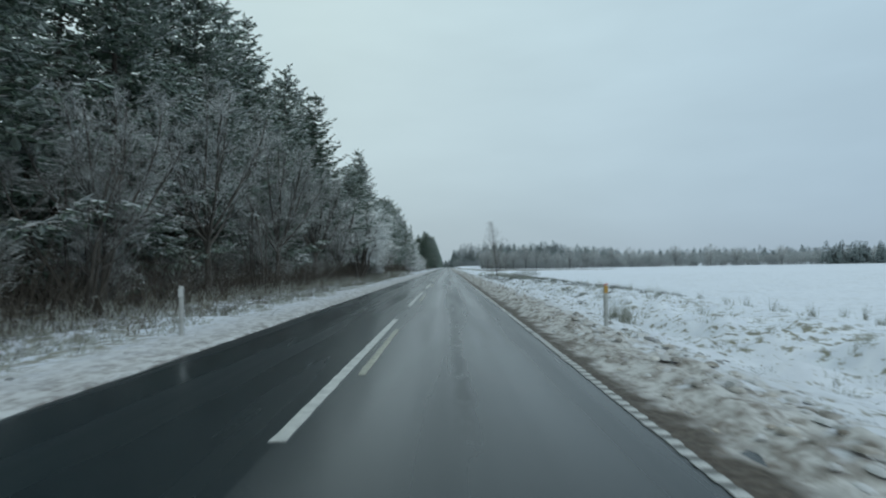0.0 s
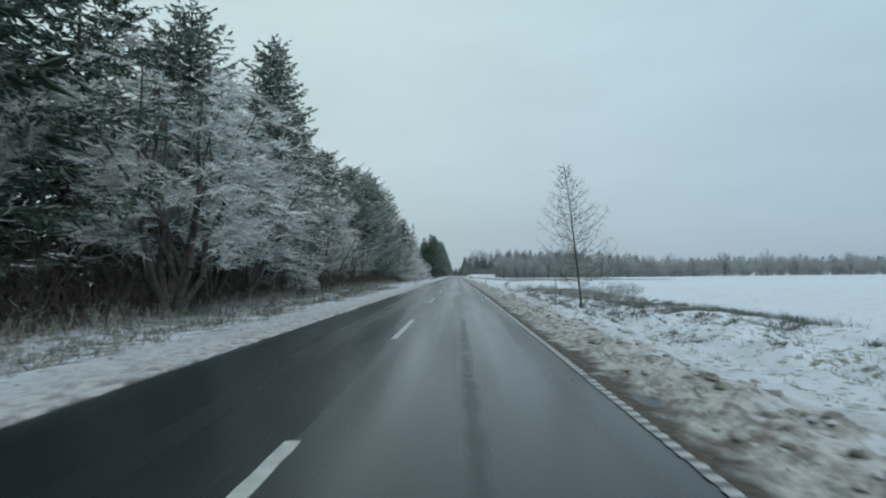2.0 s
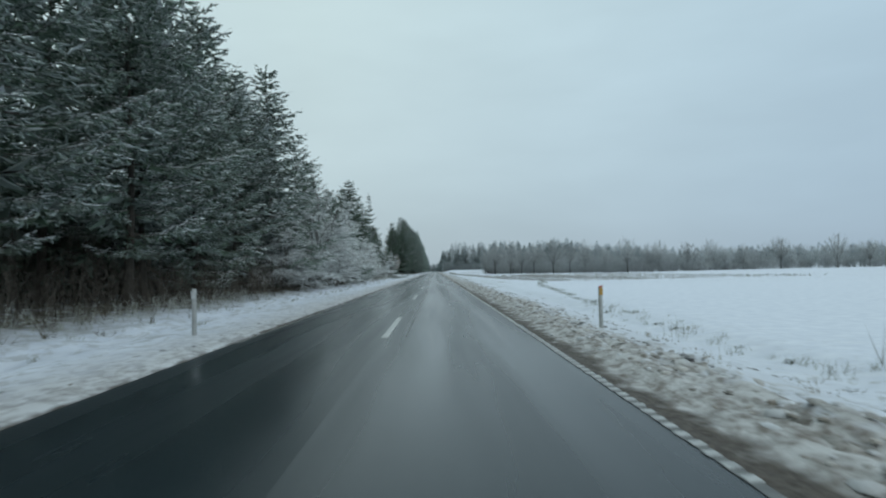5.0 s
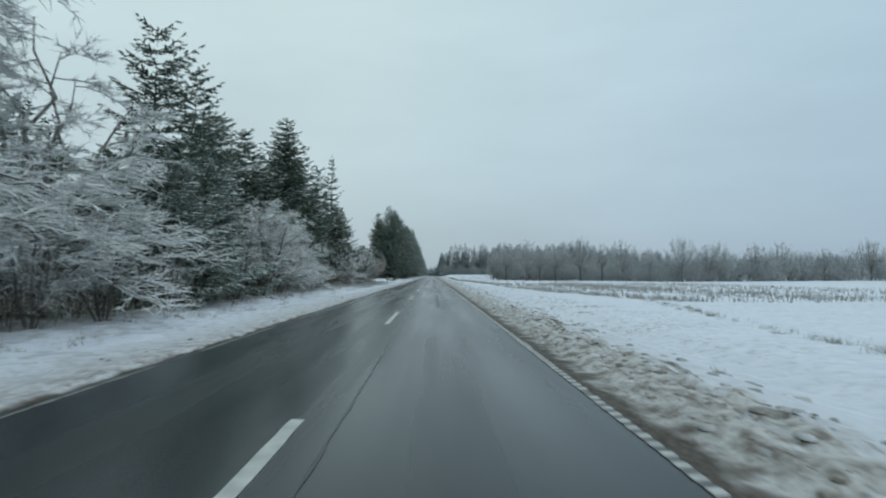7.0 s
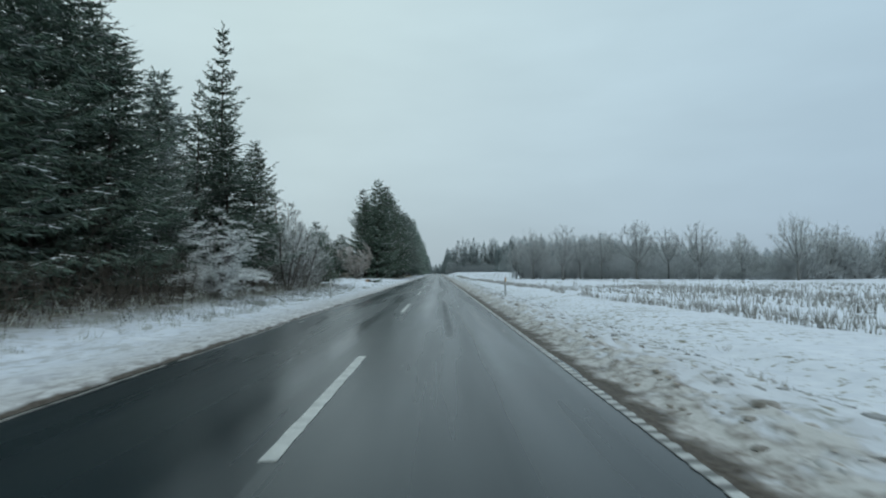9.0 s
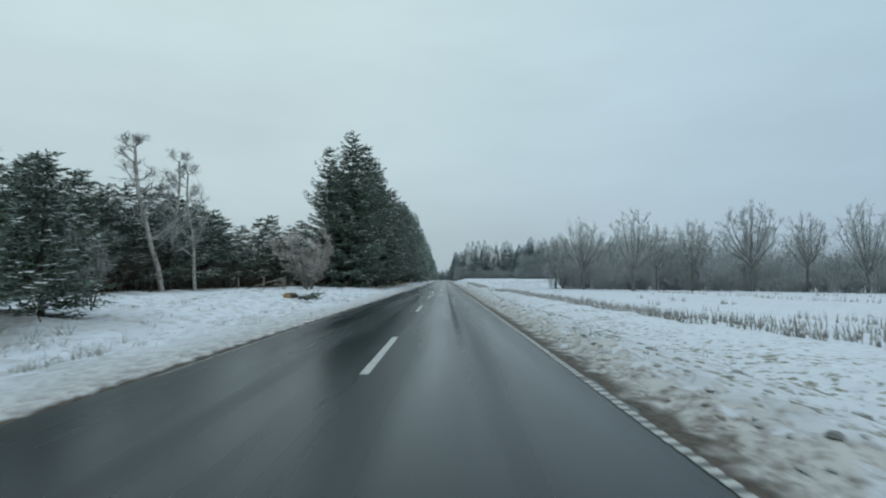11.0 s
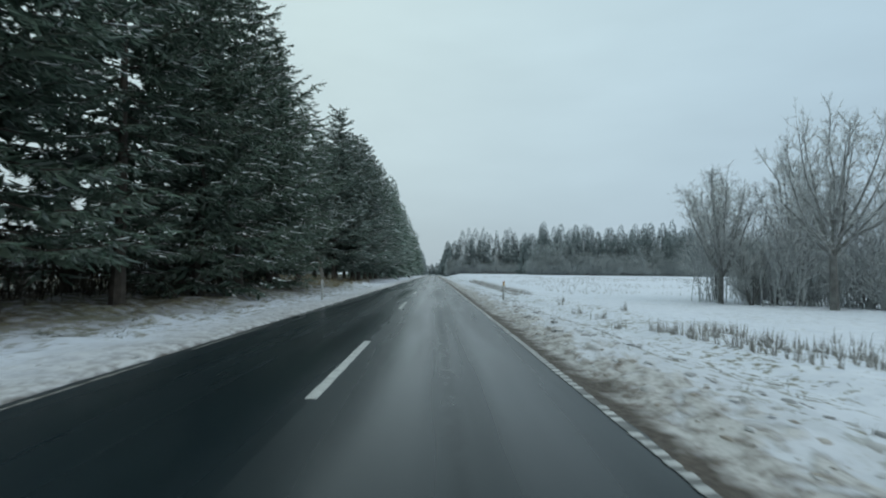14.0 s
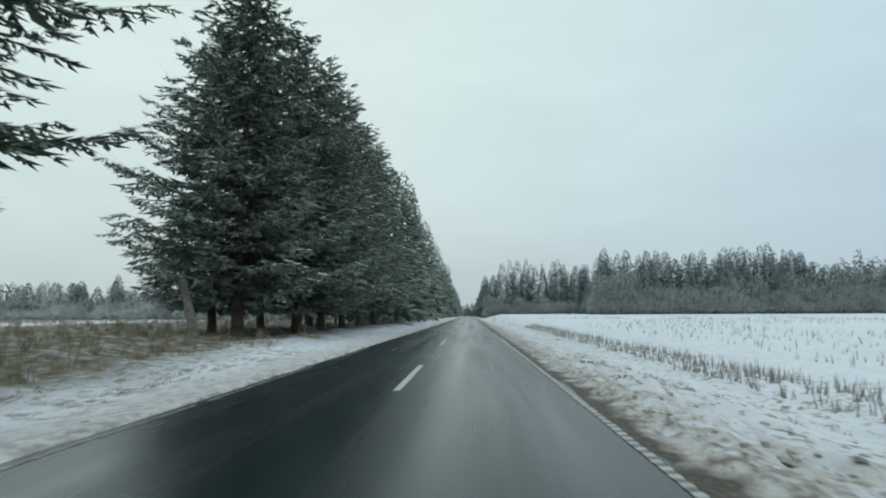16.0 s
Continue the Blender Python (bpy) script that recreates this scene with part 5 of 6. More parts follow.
brush_crowns("hedge_brushwood", crown_row(1, 21, 325, 45, 304, 1.8, 3.0, 7.0, 3, 5) + crown_row(2, 45, 304, 62, 279, 1.8, 3.0, 7.5, 3, 5) + crown_row(5, 24, 330, 60, 316, 1.7, 6.5, 11.5, 4, 6) + crown_row(15, 30, 326, 64, 296, 1.8, 6.5, 11.5, 4, 6) + crown_row(11, 22, 323.5, 45, 303, 1.4, 1.4, 2.8, 2, 3.4, 0.8) + crown_row(12, 45, 303, 62, 278, 1.4, 1.4, 2.8, 2, 3.4, 0.8),
             520, M_THICKET, "grey frosted brushwood, paled for haze, between the bare trees", 91, r=0.021, tl=0.85)
brush_crowns("field_edge_brushwood", crown_row(3, 62, 281, 110, 291, 2.2, 5, 9, 4, 6.5) + crown_row(4, 110, 291, 250, 304, 3.4, 6, 10, 5, 8) + crown_row(13, 62, 280, 110, 290, 2.0, 1.8, 3.4, 3, 4, 0.8) + crown_row(14, 110, 290, 250, 303, 3.0, 2, 4, 4, 6),
             380, M_THICKET, "grey frosted brushwood, paled for haze, along the field edge", 86, r=0.04, tl=1.2)
# frosted twigs whose colour is lifted further to imitate haze
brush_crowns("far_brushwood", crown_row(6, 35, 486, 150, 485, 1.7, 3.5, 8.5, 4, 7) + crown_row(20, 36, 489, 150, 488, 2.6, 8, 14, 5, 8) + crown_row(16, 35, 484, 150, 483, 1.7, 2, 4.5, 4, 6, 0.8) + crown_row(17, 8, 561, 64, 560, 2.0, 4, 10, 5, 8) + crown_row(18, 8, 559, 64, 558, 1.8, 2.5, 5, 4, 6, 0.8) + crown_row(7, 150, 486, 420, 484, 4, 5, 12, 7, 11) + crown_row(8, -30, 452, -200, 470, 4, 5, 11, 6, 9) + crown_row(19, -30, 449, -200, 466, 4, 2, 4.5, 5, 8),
             300, M_FAR_TWIG, "frosted brushwood, paled for haze, in front of the distant wood", 92, r=0.05, tl=1.5)
brush_crowns("edge_shrubs", crown_row(21, -9.6, 174, -10.6, 190, 3.2, 2.6, 5.2, 3.4, 5.0, 0.9) + crown_row(22, -9.6, 221, -10.6, 236, 3.6, 2.2, 4.4, 3, 4.6, 0.8) + crown_row(23, -9.4, 8, -9.6, 50, 6.0, 1.6, 3.0, 2.4, 3.4, 0.6),
             1000, M_FROST_DIM, "dense frosted grey-brown shrubs at the forest edge", 84, r=0.0065, tl=0.42)
brush_crowns("ditch_brushwood", [(11.6, 78.2, 1.1, 2.0), (12.6, 79.4, 1.3, 2.2), (13.6, 80.6, 1.0, 2.0), (10.8, 77.0, 0.6, 1.4), (11.0, 81.5, 0.9, 1.8)],
             420, M_FROST_DIM, "low frosted grey brushwood at the ditch behind the larch", 85, r=0.005, tl=0.33)
thicket("forest_edge_brushwood", [(-8.4, 4, -8.6, 60, 1.2), (-8.8, 60, -9.6, 152, 1.2), (-10, 152, -9.8, 235, 1.4)], 5400, 2.4, M_TWIG, "brown leafless brushwood and saplings at the forest edge", 93, r=0.008, lean=0.35)
thicket("forest_understorey", [(-12, 0, -12, 60, 3), (-13, 60, -14, 152, 3), (-16, 150, -16, 236, 5), (-14, 296, -14, 334, 3), (-26, 255, -22, 300, 3)], 7500, 4.2, M_UNDER, "dark dead branches and saplings inside the forest", 90, r=0.016, lean=0.35)
thicket("verge_bramble", [(-6.2, 3, -6.4, 58, 1.5), (-6.6, 58, -7.2, 100, 1.3), (-6.8, 198, -6.8, 234, 1.4)], 2600, 0.6, M_HEATHER, "tangled frosted bramble and twigs on the snowy verge", 83, r=0.006, lean=0.8)
thicket("forest_edge_frost", [(-7.6, 4, -7.8, 60, 1.0), (-8.0, 60, -8.6, 130, 1.0), (-9, 150, -9, 235, 1.2)], 3600, 0.9, M_FROSTGRASS, "frosted weeds and bramble at the forest edge", 94, r=0.007, lean=0.6)


def tufts(name, spots, blades, h, material, label, seed, r=0.006, lean=0.45):
    """Grass tufts: bunches of thin bent blades at the given places."""
    rg = np.random.RandomState(seed)
    g = Geo()
    for x, y, s in spots:
        n = blades
        px, py = x + rg.normal(0, 0.10 * s, n), y + rg.normal(0, 0.10 * s, n)
        p = np.stack([px, py, ground_z(px, py) - 0.03], 1)
        d = unit(np.stack([rg.normal(0, lean, n), rg.normal(0, lean, n), np.ones(n)], 1))
        add_spikes(g, p, d, h * s * rg.uniform(0.5, 1.1, n), np.full(n, r))
    return tagged(g.make(name, material), label, "grass", kind="stuff")


def scatter(n, x0, x1, y0, y1, seed, s0=0.6, s1=1.3):
    r = random.Random(seed)
    return [(r.uniform(x0, x1), r.uniform(y0, y1), r.uniform(s0, s1)) for _ in range(n)]


def patches(n, k, x0, x1, y0, y1, seed, spread=0.6, s0=0.8, s1=2.0):
    r = random.Random(seed)
    out = []
    for _ in range(n):
        x, y = r.uniform(x0, x1), r.uniform(y0, y1)
        out += [(x + r.gauss(0, spread), y + r.gauss(0, spread * 1.6), r.uniform(s0, s1)) for _ in range(k)]
    return out


tufts("verge_grass", scatter(190, 4.5, 8.6, 2, 120, 1) + scatter(50, 5, 8, 120, 200, 2) + scatter(120, 4.8, 7.5, 230, 345, 52), 9, 0.16, M_DRYGRASS, "short dry grass poking through the snow of the verge", 95)
tufts("frosted_verge_grass", scatter(260, 6.8, 13, 2, 110, 3) + scatter(1300, -8.2, -4.5, 2, 100, 4) + scatter(200, -9, -5.5, 100, 196, 14) + scatter(260, -8.4, -4.9, 196, 236, 54), 12, 0.26, M_FROSTGRASS, "frosted grass tufts on both verges", 96)
tufts("ditch_reeds", scatter(28, 9.6, 13, 10, 40, 5, 0.5, 0.9) + scatter(170, 8.5, 12.5, 72, 110, 6) + scatter(14, 6.8, 7.4, 18, 20, 7), 16, 0.75, M_FROSTGRASS, "tall pale frosted reeds along the ditch", 97, lean=0.22)
tufts("meadow_weeds", scatter(480, -40, -12.5, 338, 366, 8) + scatter(1500, -110, -17, 366, 446, 58, 0.9, 1.6) + scatter(120, -12.5, -7, 335, 358, 9), 14, 0.7, M_DRYGRASS, "brown dead meadow weeds beyond the spruces", 98, lean=0.3)
tufts("edge_weeds", scatter(900, -8.6, -5.0, 2, 98, 12, 0.5, 1.5) + scatter(200, -9.6, -6.6, 98, 236, 13), 10, 0.4, M_WEEDS, "brown tangled weeds at the forest edge", 89, lean=0.6)
tufts("heather_clumps", scatter(110, 6.4, 10.5, 24, 104, 15, 0.6, 1.4) + patches(26, 10, 9.5, 13.5, 30, 100, 25, 0.5, 1.0, 2.4) + patches(16, 6, 6.8, 9.5, 28, 70, 26, 0.4, 0.5, 1.3) + scatter(520, 6.8, 14.5, 62, 104, 35, 0.7, 1.7) + patches(40, 8, 7.2, 14.0, 58, 104, 36, 0.4, 0.7, 1.5), 20, 0.2, M_HEATHER, "low dark heather clumps dusted with frost in the ditch", 88, lean=0.7)
tufts("heather_bushes", scatter(330, 7.0, 13.8, 60, 102, 65, 0.7, 1.5) + scatter(90, 8.0, 13.0, 26, 60, 66, 0.6, 1.2), 26, 0.26, M_HEATHER, "dark springy heather bushes with frost in the ditch", 81, r=0.012, lean=0.95)


def boundary_spots():
    """Clumps along the old field boundary, which leaves the road at a slant."""
    r = random.Random(16)
    out = []
    for y in np.arange(104, 186, 0.7):
        if r.random() < 0.85:
            x = float(np.interp(y, [104, 116, 128, 142, 156, 164, 182], [7.4, 8.0, 8.7, 10.2, 11.7, 13.0, 16.6])) + r.uniform(-0.25, 0.25)
            out += [(x + r.gauss(0, 0.2), y + r.gauss(0, 0.35), r.uniform(0.5, 1.3)) for _ in range(3)]
    return out


tufts("field_edge_grass", boundary_spots(), 9, 0.26, M_FROSTGRASS, "pale frosted grass along the slanting field boundary", 87, r=0.005, lean=0.4)
tufts("field_edge_tussocks", boundary_spots()[::9], 22, 0.2, M_HEATHER, "dark grass tussocks at the field boundary", 80, r=0.008, lean=0.6)
tufts("verge_tussocks", patches(70, 4, 4.7, 7.6, 150, 345, 61, 0.25, 0.6, 1.5) + patches(26, 4, 4.9, 7.2, 4, 110, 62, 0.25, 0.6, 1.3) + patches(46, 4, -14, -4.7, 240, 293, 63, 0.35, 0.7, 1.8) + patches(26, 4, -7.4, -4.5, 296, 340, 64, 0.3, 0.7, 1.6), 20, 0.10, M_HEATHER, "flattened dark grass tussocks showing through the snow", 82, r=0.007, lean=1.1)
tufts("clearing_grass", scatter(230, -16, -4.4, 238, 294, 10), 9, 0.17, M_DRYGRASS, "dry grass stalks in the snow of the clearing", 99)


def stubble():
    """Rows of cut maize stalks in the snow of the field."""
    rg = np.random.RandomState(17)
    P = []

    def edge(y):
        return np.interp(y, [176, 188, 200, 230, 270, 290, 304, 330], [18, 15.5, 12.8, 11.2, 10.0, 9.3, 8.3, 7.8])

    for k in range(52):
        n = int((5600 if k < 3 else 2400) * (0.4 if k > 24 else 1.0) / 4)
        y = rg.uniform(178, 338 if k < 12 else 312, n)
        x = edge(y) + 0.75 * k
        keep = vnoise(y * 0.16 + k, x * 0.25, 33) > np.where(k < 3, -0.45, np.where(y > 250, 0.62, -0.2))
        keep &= (y < 304) & (y < 335 - 1.15 * np.maximum(0, x - 14))
        x = x + rg.normal(0, 0.06, n)
        P.append(np.stack([x[keep], y[keep]], 1))
    for x, y in [(7.9, 306), (8.3, 309.5), (8.0, 312), (10.5, 313), (8.6, 318), (9.5, 322)]:
        P.append(np.array([[x, y]]) + rg.normal(0, 0.16, (9, 2)))
    y = rg.uniform(333, 400, 1100)
    P.append(np.stack([8.3 + 0.6 * rg.randint(0, 3, 1100) + rg.normal(0, 0.08, 1100), y], 1))
    n = 2600
    y = rg.uniform(338, 440, n)
    x = 14 + 0.75 * rg.randint(0, 70, n) + rg.normal(0, 0.07, n)
    keep = vnoise(x * 0.12, y * 0.06, 36) > -0.05
    P.append(np.stack([x[keep], y[keep]], 1))
    P = np.concatenate(P)
    P = np.concatenate([P, P + rg.normal(0, 0.035, P.shape)])
    p = np.stack([P[:, 0], P[:, 1], ground_z(P[:, 0], P[:, 1]) - 0.03], 1)
    d = unit(np.stack([rg.normal(0, 0.14, len(p)), rg.normal(0, 0.14, len(p)), np.ones(len(p))], 1))
    L = rg.uniform(0.16, 0.46, len(p))
    g = Geo()
    add_spikes(g, p, d, L * 1.15, np.full(len(p), 0.015))
    tagged(g.make("maize_stubble", M_STUBBLE), "rows of pale cut maize stubble standing in snow", "stubble", kind="stuff")


stubble()


def slush_clods():
    """Frozen lumps of dirty snow thrown up along the east edge of the road, and a few on the west side."""
    rg = np.random.RandomState(23)
    ang = np.array([0, 1.05, 2.1, 3.14, 4.2, 5.25])
    for name, material, n, lo, hi, s0, s1, label in (("slush_clods", M_CLOD, 1500, 3.5, 4.6, 0.015, 0.05, "brown and grey frozen slush lumps beside the road"), ("snow_clods", M_CLOD_PALE, 2400, 3.6, 5.4, 0.015, 0.045, "pale frozen snow lumps beside the road"), ("verge_clods", M_CLOD_GREY, 1500, 4.1, 7.2, 0.04, 0.12, "grey frozen clods thrown onto the snow of the verge")):
        y = rg.uniform(2, 345, n)
        x = lo + (hi - lo) * rg.beta(1.6, 2.4, n)
        west = rg.rand(n) < 0.12
        x = np.where(west, -3.3 - 0.9 * rg.rand(n), x)
        z = ground_z(x, y)
        size = (s0 + (s1 - s0) * rg.rand(n) ** 2) * np.where(west, 0.6, 1.0)
        g = Geo()
        v, f = [], []
        for i in range(n):
            r = size[i]
            rad = r * rg.uniform(0.7, 1.3, 6)
            turn = rg.rand() * 6.28
            st = rg.uniform(0.8, 2.4)
            for q, hh in ((1.0, -0.25), (0.7, 0.28)):
                for k in range(6):
                    v.append((x[i] + q * rad[k] * math.cos(ang[k] + turn), y[i] + q * rad[k] * st * math.sin(ang[k] + turn), z[i] + r * hh * rg.uniform(0.7, 1.3)))
            b = i * 12
            f += [[b + k, b + (k + 1) % 6, b + 6 + (k + 1) % 6, b + 6 + k] for k in range(6)]
            f.append([b + 6 + k for k in range(6)])
        g.add(v, f)
        tagged(g.make(name, material), label, "slush", kind="stuff")


slush_clods()


def slush_mounds():
    """Rounded heaps of ploughed slush: packed in a band along the east edge at first, thinner and wider farther on."""
    rg = np.random.RandomState(29)
    for name, material, n, label in (("slush_mounds", M_SLUSH, 2600, "soft brown heaps of ploughed slush along the road"), ("snow_mounds", M_CLOD_PALE, 2000, "soft pale heaps of ploughed snow along the road")):
        g = Geo()
        v, f = [], []
        brown = material is M_SLUSH
        ys = rg.uniform(2, 345, n)
        ys = np.where((ys > 165) & (rg.rand(n) < (0.62 if brown else 0.35)), rg.uniform(2, 165, n), ys)
        thin = ys > 165
        hi = np.where(thin, 5.0, 4.75) + 0.35 * vnoise(ys * 0.25, ys * 0 + 0.3, 31)
        xs = 3.62 + (hi - 3.62) * np.where(thin, rg.beta(1.5, 1.5, n), rg.beta(1.5, 1.2, n))
        zs = ground_z(xs, ys)
        for i in range(n):
            x, y = xs[i], ys[i]
            r, st, turn = 0.035 + 0.075 * rg.rand() ** 2, rg.uniform(0.7, 1.8), rg.uniform(-0.6, 0.6)
            z = zs[i] - 0.05 * r
            rad = r * rg.uniform(0.6, 1.4, 7)
            b = len(v)
            for q, hh in ((1.0, -0.25), (0.84, 0.07), (0.45, 0.22)):
                for k in range(7):
                    w = 0.8976 * k + turn
                    v.append((x + q * rad[k] * math.cos(w), y + q * rad[k] * st * math.sin(w), z + r * hh * rg.uniform(0.75, 1.25)))
            for lv in (0, 7):
                f += [[b + lv + k, b + lv + (k + 1) % 7, b + lv + 7 + (k + 1) % 7, b + lv + 7 + k] for k in range(7)]
            f.append([b + 14 + k for k in range(7)])
        g.add(v, f)
        ob = g.make(name, material)
        for p in ob.data.polygons:
            p.use_smooth = True
        tagged(ob, label, "slush", kind="stuff")


slush_mounds()


# ---- roadside things ----
def delineator(side):
    """A flat-oval plastic marker post with a slanted top and a reflector on the face that meets the traffic."""
    root = empty("delineator_post")
    g = Geo()
    prof = [(0.058 * math.cos(a) * (1.0 if math.cos(a) * side < 0.2 else 0.75), 0.042 * math.sin(a)) for a in np.linspace(0, 2 * math.pi, 12, endpoint=False)]
    levels = [(-0.35, 1.0), (0.0, 1.0), (0.62, 0.98), (0.93, 0.97)]
    v = [(x * k, y * k, z) for z, k in levels for x, y in prof]
    v += [(x * 0.97, y * 0.97, 1.0 + 0.35 * x * side) for x, y in prof]
    n = len(prof)
    f = [[i * n + k, i * n + (k + 1) % n, (i + 1) * n + (k + 1) % n, (i + 1) * n + k] for i in range(4) for k in range(n)]
    f.append([4 * n + k for k in range(n)])
    g.add(v, f)
    body = g.make("post_body", M_POST, root, smooth=True)
    bm = bmesh.new()
    bmesh.ops.create_cube(bm, size=1, matrix=Matrix.Translation((0, -0.041, 0.87)) @ Matrix.Diagonal((0.085, 0.012, 0.17, 1)))
    bmesh.ops.bevel(bm, geom=bm.edges[:], offset=0.004, segments=1, affect="EDGES")
    part("reflector", bm, M_REFLECT if side > 0 else M_STEELWHITE, body, "amber reflector" if side > 0 else "pale reflector")
    if side > 0:
        bm = bmesh.new()
        bmesh.ops.create_cube(bm, size=1, matrix=Matrix.Translation((0, -0.03, 0.985)) @ Matrix.Rotation(radians(-19), 4, "Y") @ Matrix.Diagonal((0.10, 0.03, 0.03, 1)))
        bmesh.ops.bevel(bm, geom=bm.edges[:], offset=0.004, segments=1, affect="EDGES")
        part("cap", bm, M_RED, body, "red slanted cap")
    return root


post_east = tagged(delineator(1), "white plastic marker post with an amber reflector in the snowy verge", "marker post", "roadside marker posts")
post_west = tagged(delineator(-1), "white plastic marker post in the snow before the forest", "marker post", "roadside marker posts")
for x, y, turn in ((5.05, 13.5, -3), (5.0, 113.9, 2), (5.0, 214.4, 0), (4.85, 314.8, 3), (5.0, 414.4, 0)):
    put(post_east, used, x, y, 1.0, turn)
for x, y, turn in ((-4.1, 11.6, 2), (-4.25, 112.8, -4), (-4.5, 212.8, 0), (-4.15, 313.2, 3), (-4.25, 412.8, 0)):
    put(post_west, used, x, y, 1.0, turn)


def felled_log():
    """A sawn trunk piece with a pale cut end, and a spruce bough with needles behind it."""
    root = empty("felled_log")
    g = Geo()
    add_tube(g, [(0, 0, 0.17), (0.2, 0.3, 0.17), (0.4, 0.6, 0.16), (0.6, 0.9, 0.16)], [0.24, 0.25, 0.24, 0.23], 12)
    trunk_piece = g.make("log", M_BARK, root, smooth=False)
    c = Geo()
    add_tube(c, [(-0.013, -0.02, 0.17), (-0.002, -0.003, 0.17)], [0.225, 0.235], 14)
    c.make("cut_end", M_CUTWOOD, trunk_piece, "pale orange sawn end")
    s = Geo()
    add_tube(s, [(0.1, 0.15, 0.39), (0.25, 0.38, 0.40), (0.4, 0.6, 0.385), (0.55, 0.82, 0.37)], [0.03, 0.06, 0.06, 0.03], 6)
    s.make("snow_cap", M_SNOW_TWIG, trunk_piece, "strip of snow on the log")
    return tagged(root, "felled log with an orange sawn end lying in snow", "log")


log_proto = felled_log()
put(log_proto, used, -8.1, 256.9, (1.05, 0.65, 0.8), 34)


def brush_pile():
    rg = np.random.RandomState(3)
    root = empty("brush_pile")
    w, gr = Geo(), Geo()
    for i in range(9):
        a = rg.uniform(-0.5, 0.5)
        p = np.array([rg.uniform(-0.9, 0.5), rg.uniform(-0.3, 0.3), rg.uniform(0.05, 0.35)])
        d = np.array([math.cos(a), math.sin(a), rg.uniform(-0.05, 0.35)])
        L = rg.uniform(0.9, 1.6)
        add_tube(w, [p, p + d * L * 0.5, p + d * L], [0.04, 0.03, 0.012], 5)
        n = 40
        s = rg.rand(n)
        add_roofs(gr, p + d * (L * s)[:, None], unit(d + rg.uniform(-0.9, 0.9, (n, 3))), rg.uniform(0.2, 0.4, n), np.full(n, 0.05), np.full(n, 0.03))
    w.make("stick_bundle", M_BARK, root)
    gr.make("needle_cover", M_PINE, root)
    return tagged(root, "pile of green spruce boughs and sticks lying in snow", "brush pile")


put(brush_pile(), used, -7.2, 257.3, (0.75, 0.75, 0.7), 5)


def rail_fence():
    """A broken wooden rail fence at the back of the clearing."""
    root = empty("rail_fence")

    def stick(name, a, b, r):
        g = Geo()
        add_tube(g, [a, ((np.array(a) + np.array(b)) / 2 + [0, 0, 0.01]).tolist(), b], [r, r * 0.95, r * 0.85], 7)
        g.make(name, M_WOOD, root)

    for x, h in ((-2.0, 1.2), (0.2, 1.3), (1.9, 1.2), (2.1, 1.25)):
        stick("fence_post", (x, 0, -0.3), (x + 0.02, 0.02, h), 0.06)
    stick("rail", (-1.6, 0.05, 0.05), (1.9, 0.05, 1.15), 0.05)
    for z in (0.55, 0.85):
        stick("rail", (1.0, -0.05, z), (2.3, -0.05, z + 0.03), 0.045)
    return tagged(root, "broken grey wooden rail fence with a fallen rail", "fence")


put(rail_fence(), used, -15.8, 276, 1.0, 20)


def stump():
    root = empty("broken_trunk")
    g = Geo()
    add_tube(g, [(0, 0, -0.3), (-0.22, 0, 0.8), (-0.52, 0.02, 1.9), (-0.86, 0.03, 3.0)], [0.26, 0.22, 0.2, 0.19], 9)
    stem = g.make("trunk", M_BARK_PALE, root)
    s = Geo()
    add_tube(s, [(-0.858, 0.03, 3.0), (-0.88, 0.03, 3.07)], [0.18, 0.10], 9)
    s.make("snow_cap", M_SNOW_TWIG, stem, "small cap of snow")
    return tagged(root, "leaning broken grey tree trunk with a snow cap", "tree trunk")


put(stump(), used, -11.95, 353.5, 1.0, 0)


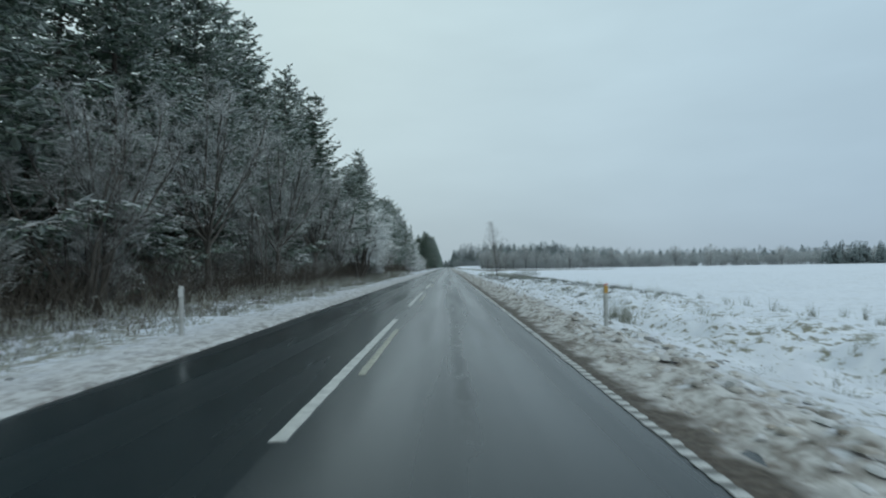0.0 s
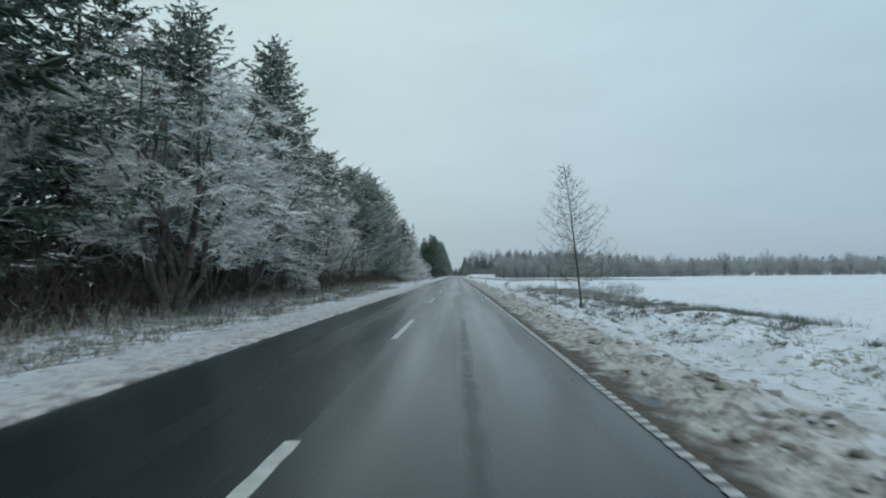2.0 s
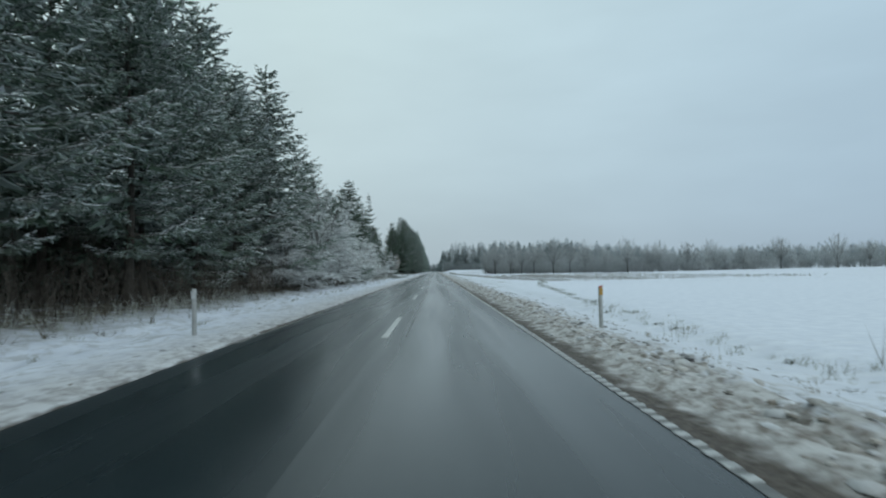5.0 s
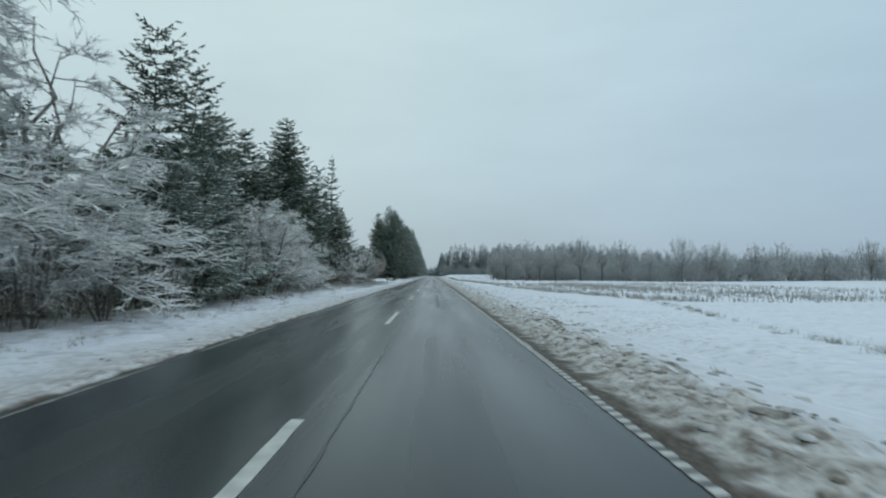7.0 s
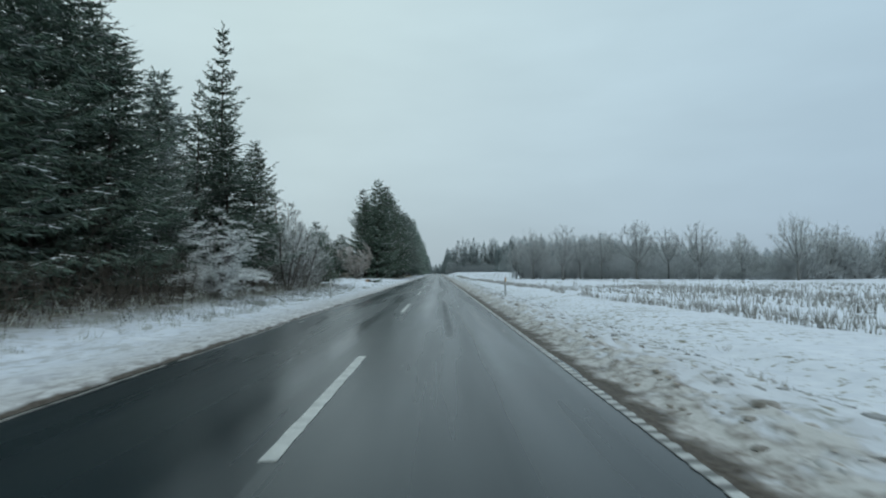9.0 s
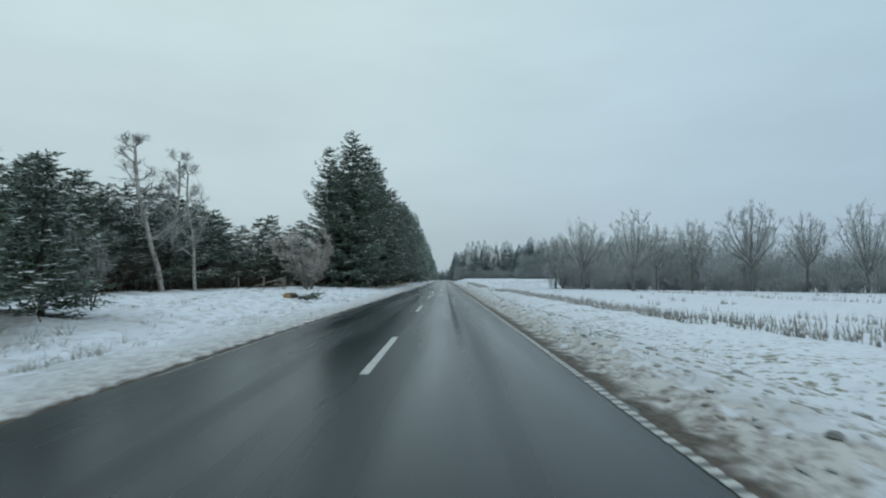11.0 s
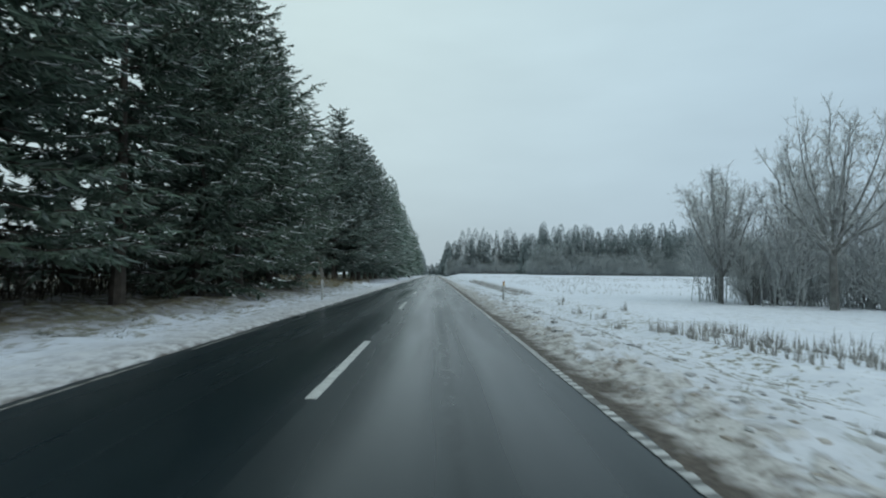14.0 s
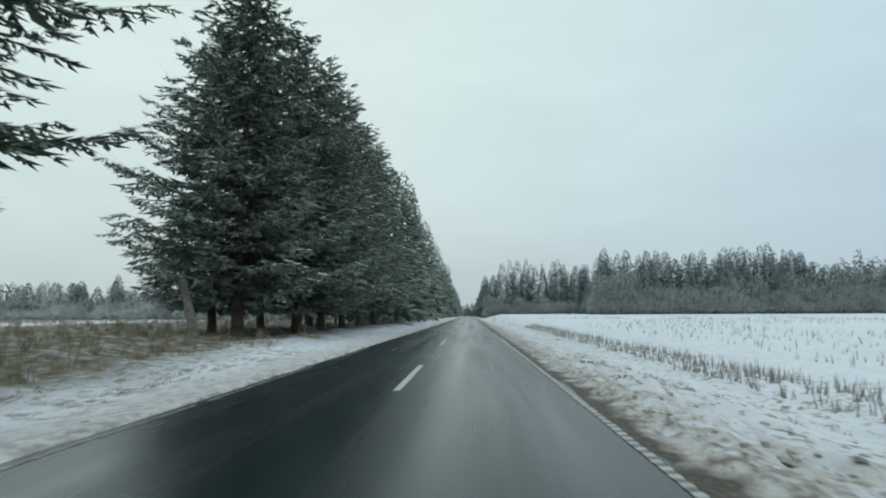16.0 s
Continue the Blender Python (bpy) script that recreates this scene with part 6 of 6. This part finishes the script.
def stake():
    root = empty("wooden_stake")
    g = Geo()
    add_tube(g, [(0, 0, -0.2), (0.01, 0, 0.7), (0.03, 0.01, 1.5)], [0.025, 0.022, 0.018], 6)
    g.make("stick", M_WOOD, root)
    return tagged(root, "thin wooden stake standing in the ditch grass", "stake")


put(stake(), used, 6.9, 72.4, 1.0, 0)


# ---- profiled edge line: raised paint blocks ----
def build_edge_blocks():
    base = stripe_mesh("edge_line", 0.10, 8.0, M_PAINT_DIRTY, 0.008, seed=20)
    for k in range(0, 46):
        place_stripe("edge_line", base, 3.08, -6 + 8 * k)
    worn = [stripe_mesh("edge_line", 0.055, ln, M_PAINT_WEST, 0.016, seed=21 + i) for i, ln in enumerate((7.6, 6.4, 5.0))]
    for k in range(0, 30):
        place_stripe("edge_line", worn[k % 3], -3.06, 112 + 8 * k)
    blk = bpy.data.meshes.new("line_block")
    w, l, h = 0.055, 0.065, 0.007
    blk.from_pydata([(-w, -l, 0), (w, -l, 0), (w, l, 0), (-w, l, 0), (-w * 0.92, -l * 0.85, h), (w * 0.92, -l * 0.85, h), (w * 0.92, l * 0.85, h), (-w * 0.92, l * 0.85, h)], [],
                    [[4, 5, 6, 7], [0, 1, 5, 4], [1, 2, 6, 5], [2, 3, 7, 6], [3, 0, 4, 7]])
    blk.materials.append(M_PAINT_EDGE)
    slope = math.degrees(math.atan(0.0285))
    z = float(road_z(3.08)) + 0.008
    g = Geo()
    fs = [[4, 5, 6, 7], [0, 1, 5, 4], [1, 2, 6, 5], [2, 3, 7, 6], [3, 0, 4, 7]]
    base_v = np.array([v.co[:] for v in blk.vertices])
    r = random.Random(9)
    y, i = -2.0, 0
    while y < 362:
        if r.random() > 0.04:
            if 0 <= y < 66:
                ob = new("line_block", blk)
                ob.parent = road
                ob.matrix_basis = pose(3.08 + r.uniform(-0.008, 0.008), y, z, 0, slope, r.uniform(-2, 2))
            else:
                g.add(base_v + [3.08 + r.uniform(-0.008, 0.008), y, z], fs)
        y += 0.255
    ob = g.make("line_blocks", M_PAINT_EDGE, road, "raised white paint blocks of the edge line")
    tagged(ob, kind="stuff")


build_edge_blocks()
